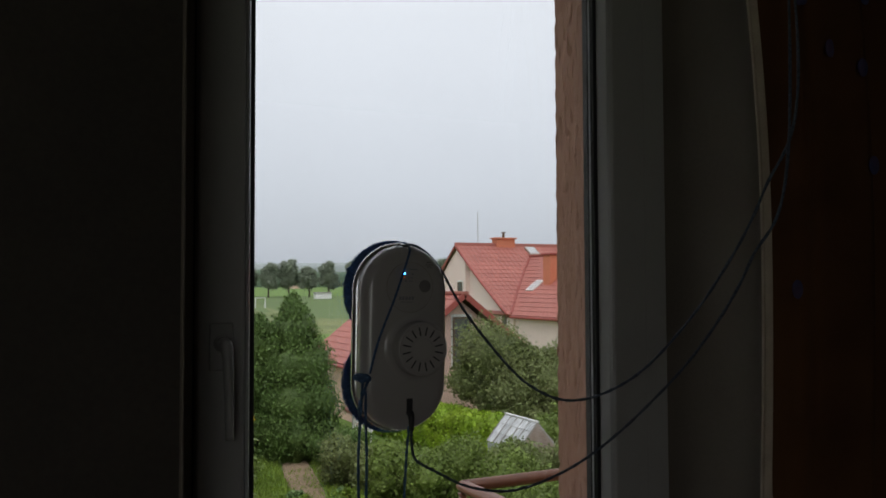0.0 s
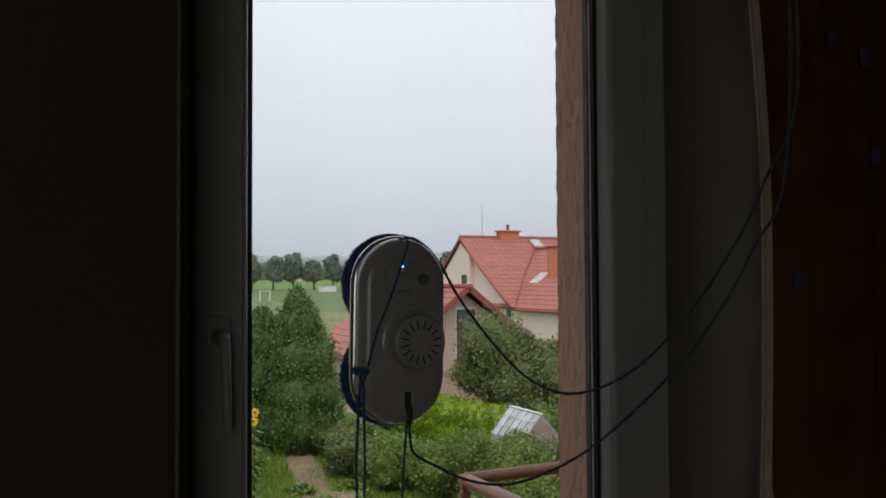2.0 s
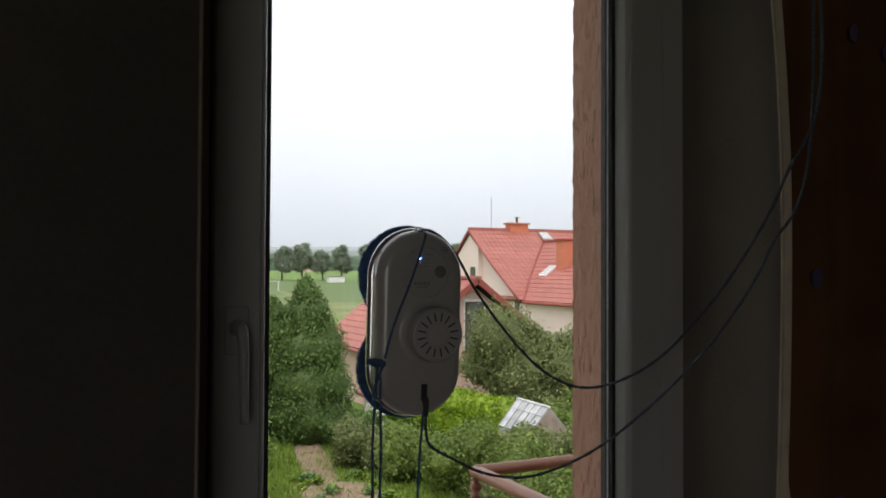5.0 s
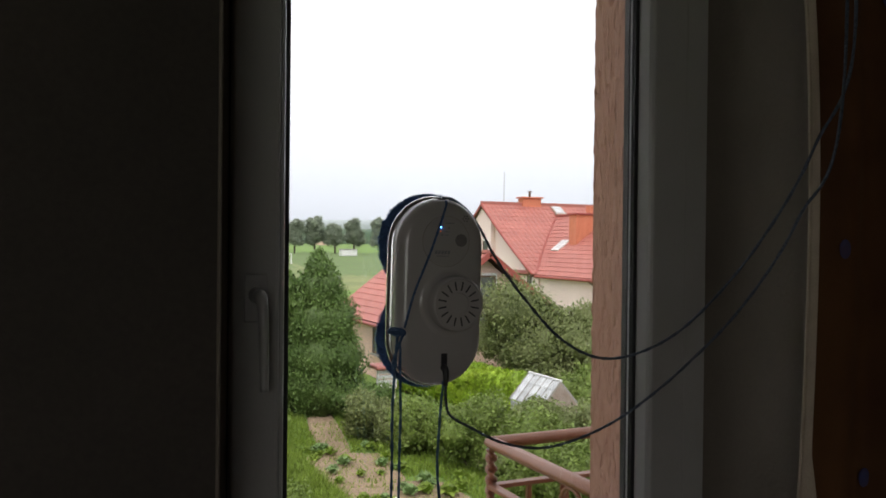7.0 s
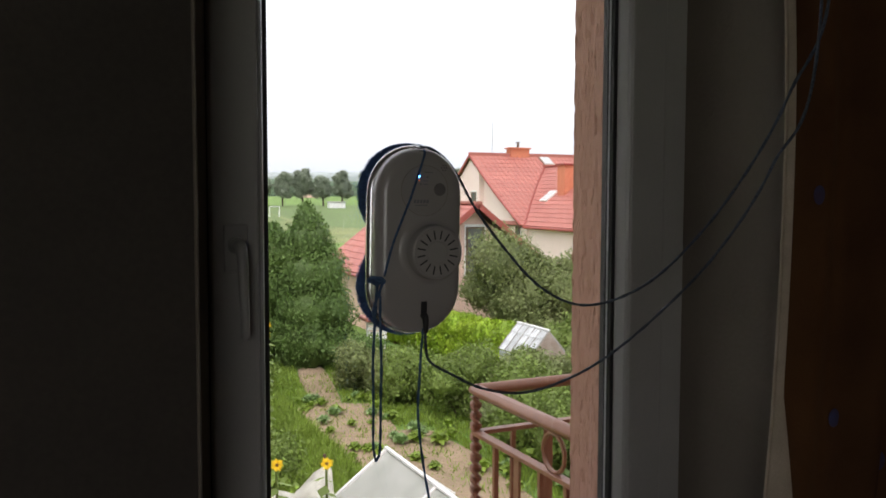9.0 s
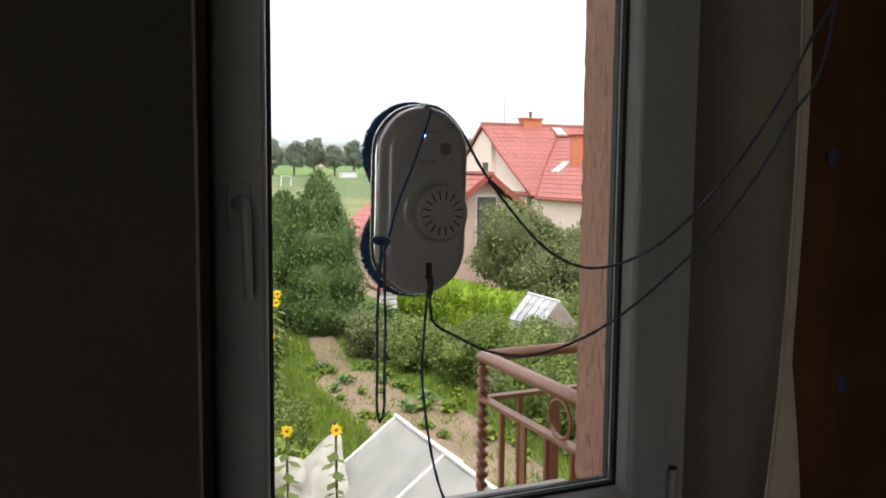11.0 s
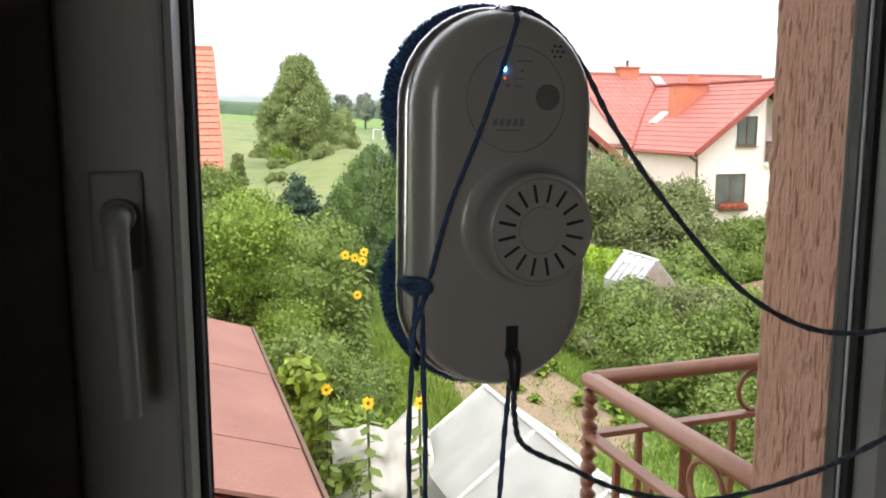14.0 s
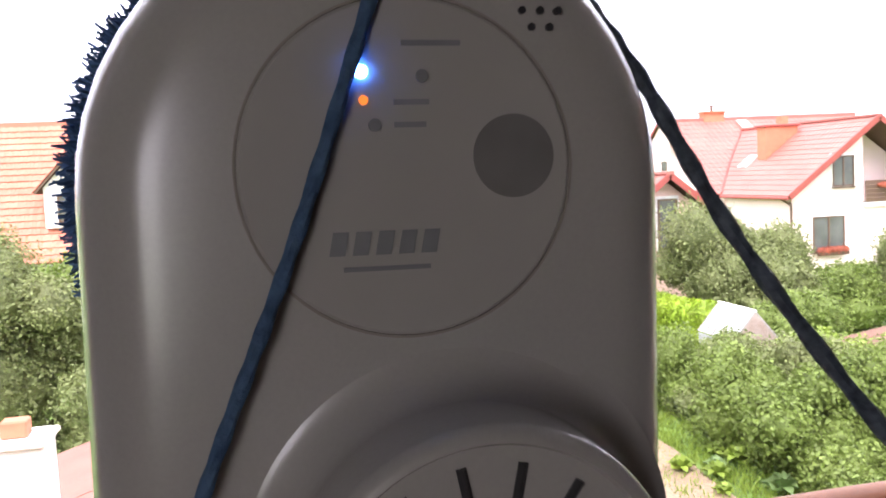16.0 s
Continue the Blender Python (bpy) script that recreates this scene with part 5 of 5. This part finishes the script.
rail_run((BX, BY, BZ), (BX, OUTER + .01, BZ), 6, 1)
rail_run((BX, BY, BZ), (3.4, BY + 0.06, BZ), 21, 2)
bm = bmesh.new()
bmesh.ops.create_uvsphere(bm, u_segments=14, v_segments=8, radius=0.0218)
for q in bm.verts:
    q.co = Vector((BX + q.co.x, BY + q.co.y, BZ - .012 + q.co.z * 0.69))
part("corner_joint", bm, M_rail, bal, smooth=True)
part("corner_post", beam((BX, BY, 0.0), (BX, BY, BZ - .03), 0.034, 0.015, 0.003, 30 * math.pi, 420), M_rail, bal, "twisted square corner post")
structure("balcony_slab", box(BX - .06, 3.45, OUTER + .004, BY + .12, -0.16, 0.0, 0.005), M_stone, "grey concrete balcony slab", "balcony")

# ---- sheet, flowers ----
sheet = thing("fleece_sheet", (1.95, 7.4, GROUND), "white fleece sheet hung over plants", "sheet")
v, f = [], []
for j in range(25):
    for i in range(25):
        u, w = i / 24, j / 24
        x = 1.45 + 0.95 * u
        y = 7.55 - 0.45 * w - .1 * u + .06 * math.sin(u * 9 + w * 3) + .12 * noise.noise(Vector((u * 5, w * 5, 1))) + .05 * noise.noise(Vector((u * 13, w * 13, 4)))
        z = -1.62 + 0.30 * u ** 4 + .10 * noise.noise(Vector((u * 4, 2, 0))) - 1.4 * w * (1 - .25 * u) + .05 * math.sin(u * 13 + w * 5) * w
        v.append((x, y, z))
for j in range(24):
    for i in range(24):
        k = j * 25 + i
        f.append((k, k + 1, k + 26, k + 25))
part("cloth", mesh_from("cloth", v, f, M_fleece, True), M_fleece, sheet)
for x, z in ((1.46, -1.5), (2.38, -1.3)):
    part("stake", beam((x, 7.58, GROUND), (x, 7.58, z), 0.03, 0.03), M_darkwood, sheet)


def sunflower(x, y, z, r, seed, face=(-0.3, -1, 0.2)):
    t = thing("sunflower", (x, y, GROUND), "yellow sunflower on a tall leafy stalk", "flower", "sunflowers in the garden")
    part("stalk", tube([(x, y + .05, GROUND), (x + .02, y + .04, (z + GROUND) / 2), (x, y + .02, z)], 0.012, 6, 6), M_leaf_mid, t)
    n = Vector(face).normalized()
    s = n.cross(Vector((0, 0, 1))).normalized()
    u = s.cross(n)
    vs, qs = [], []
    for i in range(18):
        a = 2 * math.pi * i / 18
        d = (s * math.cos(a) + u * math.sin(a)) * (0.82 + 0.3 * ((i * 7 + seed * 3) % 5) / 4) + n * (0.12 * ((i * 3 + seed) % 4 - 1))
        e2 = s * -math.sin(a) + u * math.cos(a)
        c = Vector((x, y, z))
        k = len(vs)
        vs += [c + d * r * .12, c + d * r * .7 + e2 * r * .16 + n * .01, c + d * r, c + d * r * .7 - e2 * r * .16 + n * .01]
        qs.append([k, k + 1, k + 2, k + 3])
    part("petals", big_mesh("petals", np.array([tuple(q) for q in vs]), np.array(qs), M_petal), M_petal, t)
    bm = bmesh.new()
    bmesh.ops.create_uvsphere(bm, u_segments=12, v_segments=6, radius=r * .24)
    for q in bm.verts:
        q.co = Vector((x, y, z)) + n * (q.co.z * .35 + .01) + s * q.co.x + u * q.co.y
    part("seed_head", bm, M_seed, t)
    g = random.Random(seed)
    vs, qs = [], []
    for i in range(44):
        zz = GROUND + (z - GROUND) * (0.3 + .66 * i / 44)
        a = i * 2.4
        d = Vector((math.cos(a), math.sin(a), -.35))
        e2 = Vector((-math.sin(a), math.cos(a), 0))
        c = Vector((x, y + .03, zz))
        l = g.uniform(.09, .19)
        k = len(vs)
        vs += [c, c + d * l * .5 + e2 * l * .35, c + d * l, c + d * l * .5 - e2 * l * .35]
        qs.append([k, k + 1, k + 2, k + 3])
    part("leaves", big_mesh("leaves", np.array([tuple(q) for q in vs]), np.array(qs), M_leaf_mid), M_leaf_mid, t)


for i, (x, y, z) in enumerate([(1.55, 6.30, -0.94), (2.00, 6.25, -0.97), (1.30, 6.9, -0.98), (2.84, 13.6, -0.84), (3.04, 13.75, -0.92), (3.19, 13.7, -0.82), (3.12, 13.5, -0.94), (3.00, 13.4, -1.50)]):
    sunflower(x, y, z, 0.06 if i < 3 else 0.085, i)

# ---- trees and bushes ----
plant("thuja", 6.6, 22.6, [(0, 0, .7, 1.25, 1.2, .9), (.05, 0, 1.6, 1.18, 1.15, 1.0), (0, 0, 2.6, 1.0, 1.0, 1.0), (-.1, 0, 3.5, .68, .7, .95), (-.15, .1, 4.1, .32, .35, .6)], 15000, 0.075, M_leaf_thuja, "dense dark green thuja in the garden", "tree", 21, 0.08, upright=0.9, core=.8, ragged=.16)
plant("thuja", 5.5, 23.6, [(0, 0, .8, 1.0, 1.0, 1.0), (0, 0, 2.0, .95, .95, 1.1), (.1, 0, 3.0, .75, .75, .9), (.2, 0, 3.6, .4, .4, .5), (-.75, 0, 1.4, .75, .8, 1.2), (-.5, -.1, 2.5, .55, .6, .8)], 17000, 0.07, M_leaf_thuja, "dense dark green thuja in the garden", "tree", 22, 0.08, upright=0.9, core=.8, ragged=.18)
hc = []
for i in range(15):
    u = i / 14
    x, y = 10.30 + 0.85 * u, 25.3 - 5.9 * u
    hc += [(x - 10.7, y - 22.4, .50, .56, .56, .62), (x - 10.7, y - 22.4, .95, .54, .56, .44)]
plant("hedge", 10.7, 22.4, hc, 34000, 0.075, M_leaf_hedge, "clipped bright yellow-green hedge", "hedge", 23, upright=0.9, core=.86, ragged=.10)

for i, (x, y, hgt, w, n, m, lab) in enumerate([
        (12.75, 22.2, 3.3, 2.25, 20000, M_leaf_silver, "broad silvery green fruit tree"),
        (14.6, 21.6, 2.9, 1.9, 13000, M_leaf_silver, "broad silvery green fruit tree"),
        (16.6, 21.3, 1.9, 1.7, 12000, M_leaf_mid, "rounded green garden bush"),
        (18.3, 20.6, 3.0, 1.6, 9000, M_leaf_silver, "broad silvery green fruit tree"),
        (13.3, 18.6, 1.6, 1.6, 8000, M_leaf_mid, "rounded green garden bush")]):
    c = lumps(40 + i, 13, w * .75, w * .6, .5, hgt - .5, w * .38, w * .55, .6)
    plant("fruit_tree" if "tree" in lab else "bush", x, y, c, n, 0.085, m, lab, "tree" if "tree" in lab else "bush", 50 + i, 0.09, core=.7)

for i, (x, y, hgt, w, n, m) in enumerate([
        (6.7, 18.7, 1.15, .85, 6500, M_leaf_silver), (7.5, 17.3, 1.15, .9, 5500, M_leaf_mid), (7.9, 15.6, 1.35, 1.1, 7500, M_leaf_mid), (8.9, 14.6, 1.45, 1.1, 7500, M_leaf_silver),
        (9.6, 16.0, 1.3, 1.0, 6000, M_leaf_mid), (8.2, 13.0, 1.5, 1.15, 8500, M_leaf_mid), (9.6, 12.6, 1.7, 1.2, 8500, M_leaf_silver), (7.9, 11.2, 1.5, 1.0, 7000, M_leaf_mid),
        (10.6, 14.3, 1.5, 1.1, 7000, M_leaf_light), (8.1, 19.6, .75, .8, 5000, M_leaf_mid), (7.3, 21.1, 1.0, .9, 5000, M_leaf_thuja), (9.3, 10.6, 1.9, 1.2, 8500, M_leaf_mid),
        (10.9, 11.9, 1.7, 1.2, 7500, M_leaf_silver), (11.6, 15.9, 1.0, .8, 5000, M_leaf_light), (9.1, 9.3, 1.1, .9, 9000, M_leaf_mid), (7.9, 9.6, .9, .8, 8000, M_leaf_mid), (7.6, 8.4, .8, .8, 8000, M_leaf_mid)]):
    plant("bush", x, y, lumps(80 + i, 11, w * .8, w * .7, .3, hgt - .2, w * .34, w * .52, .7), n, 0.065, m, "leafy currant bush in the garden", "bush", 90 + i, group="bushes in the garden", core=.68, ragged=.4)

# the wild side of the garden
plant("bush", 0.9, 21.2, lumps(138, 13, 1.2, .9, .5, 3.1, .6, .85, .85), 14000, 0.085, M_leaf_mid, "wild green bush by the lawn", "bush", 138, core=.7)
plant("fruit_tree", -0.6, 13.0, lumps(120, 16, 1.9, 1.3, .8, 3.0, .6, .95, .7), 52000, 0.052, M_leaf_silver, "large silvery apple tree behind the shed", "tree", 120, 0.11, core=.7)
plant("fruit_tree", 0.9, 12.6, lumps(121, 16, 1.2, 1.0, .6, 3.3, .5, .75, .75), 38000, 0.052, M_leaf_light, "light green young tree behind the shed", "tree", 121, 0.08, core=.7)
plant("bush", 2.0, 14.6, lumps(122, 14, 1.1, 1.2, .4, 2.4, .6, .9, .7), 12000, 0.08, M_leaf_mid, "wild green bush by the lawn", "bush", 122, core=.7)
plant("bush", 1.9, 10.9, lumps(123, 12, .8, .9, .3, 1.6, .45, .7, .7), 20000, 0.05, M_leaf_mid, "wild green bush by the lawn", "bush", 123, core=.7)
plant("bush", 2.9, 19.4, lumps(124, 14, 1.5, 1.6, .4, 2.0, .6, .95, .7), 12000, 0.09, M_leaf_mid, "wild green bush by the lawn", "bush", 124, core=.7)
plant("vine", 1.16, 7.35, lumps(125, 14, .26, .75, .7, 2.5, .14, .26, .8), 1500, 0.10, M_leaf_yellow, "bright green climbing vine beside the shed", "vine", 125, core=.6, ragged=.5)
plant("vine", 1.75, 7.9, lumps(126, 12, .35, .8, .4, 1.6, .22, .38, .7), 3800, 0.08, M_leaf_light, "bright green climbing vine beside the shed", "vine", 126, core=.6, ragged=.5)
plant("fruit_tree", -4.2, 14.2, lumps(127, 16, 2.4, 1.3, .9, 3.9, .65, 1.0, .7), 46000, 0.055, M_leaf_silver, "large silvery apple tree behind the shed", "tree", 127, 0.11, core=.7)
plant("spruce", 3.95, 26.4, [(0, 0, .5 + i * .32, 1.75 * (1 - i / 8.6), 1.75 * (1 - i / 8.6), .36) for i in range(8)], 9000, 0.09, M_leaf_dark, "dark green spruce beside the lawn", "tree", 130, 0.08, core=.7, ragged=.3)
plant("spruce", 5.1, 25.6, [(0, 0, .4 + i * .3, 1.6 * (1 - i / 8), 1.6 * (1 - i / 8), .34) for i in range(7)], 8000, 0.09, M_leaf_dark, "dark green spruce beside the lawn", "tree", 131, 0.08, core=.7, ragged=.3)
plant("pine", -1.15, 25.6, egg(134, 34, 1.45, 5.5), 20000, 0.07, M_leaf_silver, "grey-green pine in front of the tiled house", "tree", 134, 0.1, core=.6, ragged=.6)
plant("bush", -0.1, 22.0, lumps(135, 14, 2.2, 1.5, .5, 2.6, .8, 1.1, .8), 15000, 0.1, M_leaf_mid, "wild green bush by the lawn", "bush", 135, core=.72)
plant("bush", -3.6, 24.0, lumps(136, 14, 3.2, 1.5, .5, 2.9, .9, 1.3, .7), 14000, 0.1, M_leaf_mid, "wild green bush by the lawn", "bush", 136, core=.72)

for i, (x, y, hgt, w) in enumerate([(11.9, 78.6, 9.6, 4.6), (19.5, 98, 4.6, 3.2), (21.3, 106, 5.2, 3.2), (9.0, 70, 1.9, 1.5), (4.0, 50, 2.9, 0.9)]):
    if i == 0:
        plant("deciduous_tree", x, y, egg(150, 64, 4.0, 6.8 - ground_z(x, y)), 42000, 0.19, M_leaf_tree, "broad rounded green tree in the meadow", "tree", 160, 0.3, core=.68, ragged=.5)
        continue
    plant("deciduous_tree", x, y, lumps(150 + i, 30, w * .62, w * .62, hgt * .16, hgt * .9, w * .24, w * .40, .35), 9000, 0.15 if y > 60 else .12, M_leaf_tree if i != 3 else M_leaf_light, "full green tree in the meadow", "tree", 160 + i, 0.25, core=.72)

# low bushes in the meadow
for i, (x, y, w) in enumerate([(8.3, 66, 1.0), (13.2, 70, 1.5), (11.0, 62, 1.1), (9.5, 88, 1.6), (15.8, 84, 1.7), (7.4, 58, .8)]):
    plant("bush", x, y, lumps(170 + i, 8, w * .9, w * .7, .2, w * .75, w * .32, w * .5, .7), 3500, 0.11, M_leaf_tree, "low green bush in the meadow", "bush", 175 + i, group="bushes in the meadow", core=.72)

# row of trees beyond the pitch
fr = random.Random(9)
for i in range(-3, 15):
    x, y = 52.5 + 5.15 * i + fr.uniform(-.7, .7), 210.5 - 1.8 * i + fr.uniform(-3, 3)
    s = fr.uniform(.84, 1.08)
    crown = [(0, 0, 5.2 * s, 2.3 * s, 2.3 * s, 2.8 * s)] + lumps(203 + i, 18, 2.5 * s, 2.5 * s, 2.9, 8.2 * s, .9 * s, 1.4 * s, .6)
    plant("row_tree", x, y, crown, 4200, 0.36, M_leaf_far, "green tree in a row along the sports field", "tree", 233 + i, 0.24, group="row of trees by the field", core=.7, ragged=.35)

# far woods and hills as low ridges; the hills' haze is in their colour
def ridge(name, a0, a1, d, h0, h1, material, label, seed, n=160, rise=0.0):
    v, f = [], []
    for i in range(n + 1):
        a = radians(a0 + (a1 - a0) * i / n)
        x, y = d * math.sin(a), d * math.cos(a)
        zb = ground_z(x, y) - 3
        h = h0 + (h1 - h0) * (0.5 + .5 * noise.noise(Vector((i * .045, seed, 0)))) + (h1 - h0) * .22 * noise.noise(Vector((i * .35, seed, 4)))
        h *= min(1.0, i / n / rise) if rise else 1.0
        v += [(x, y, zb), (x * 1.0, y * 1.0, zb + 3 + h * .7), (x * 1.03, y * 1.03, zb + 3 + h), (x * 1.25, y * 1.25, zb)]
    for i in range(n):
        k = 4 * i
        for j in range(3):
            f.append((k + j, k + 4 + j, k + 5 + j, k + 1 + j))
    ob = part(name, mesh_from(name, v, f, material, True), material, None)
    tagged(ob, label, "hill", kind="structure")


M_far1 = mat("far_wood_green", (0.10, 0.145, 0.085), (0.075, 0.115, 0.07), 0.08, 1.0, fine=0.35, bump_scale=0.3)
ridge("far_woods", -50, 75, 420, 4, 11, M_far1, "dark line of far woods", 1.0)
ridge("wooded_hill", 34, 66, 380, 12, 19, M_haze, "wooded hill behind the red-roofed house, haze put in its colour", 3.0, rise=0.3)
ridge("far_hills", -60, 85, 1150, 14, 42, M_haze, "low hills on the horizon, haze put in their colour", 2.0)

# things on the far side of the field
goal = thing("football_goal", (35.3, 144.5, ground_z(35.3, 144.5)), "white football goal on the far field", "goal")
gz = ground_z(35.3, 144.5) + .1
for x in (34.4, 36.1):
    part("post", beam((x, 144.5, gz), (x, 144.5, gz + 1.75), 0.12, 0.12), M_whitepaint, goal)
    part("stay", beam((x, 145.3, gz), (x, 144.5, gz + 1.75), 0.07, 0.07), M_whitepaint, goal)
part("crossbar", beam((34.4, 144.5, gz + 1.75), (36.1, 144.5, gz + 1.75), 0.12, 0.12), M_whitepaint, goal)
shelter = thing("field_shelter", (60.6, 189, ground_z(60.6, 189)), "low white shelter at the edge of the field", "shelter")
sz = ground_z(60.6, 189)
part("body", box(58.6, 62.4, 188, 190, sz, sz + 1.5, 0.2, seg=2), M_whitepaint, shelter)
part("roof", box(58.4, 62.6, 187.8, 190.2, sz + 1.5, sz + 1.65, 0.03), M_stone, shelter)
for x, y, w, dd, hh, m, lab in ((30.2, 66, 3.2, 4, 2.2, M_pinkwall, "pale pink far house with a low roof"), (99, 345, 6, 6, 0.6, M_pinkwall, "pale pink far house with an orange roof")):
    z = ground_z(x, y)
    hh = hh + (1.6 if y < 100 else 2)
    t = thing("far_house", (x, y, z), lab, "house")
    part("wall", box(x - w / 2, x + w / 2, y - dd / 2, y + dd / 2, z - .5, z + hh), m, t)
    part("roof", prism([(x - w / 2 - .4, z + hh), (x + w / 2 + .4, z + hh), (x, z + hh + w * .38)], y - dd / 2 - .3, y + dd / 2 + .3), M_orangeroof, t)
    part("window", box(x - .5, x + .5, y - dd / 2 - .04, y - dd / 2, z + hh - 1.8, z + hh - .7), M_winglass, t)

# small things by the garage
crate = thing("slatted_bench", (8.5, 22.4, GROUND), "white slatted bench under a red cover", "bench")
for i in range(4):
    part("slat", box(8.15, 8.75, 22.3, 22.36, -2.75 + i * .14, -2.65 + i * .14), M_whitepaint, crate)
for x in (8.18, 8.72):
    part("leg", beam((x, 22.4, GROUND), (x, 22.4, -2.2), 0.05, 0.05), M_whitepaint, crate)
part("cover", box(8.05, 8.95, 22.1, 22.9, -2.2, -2.08, 0.03), M_redroof, crate, "red cover")
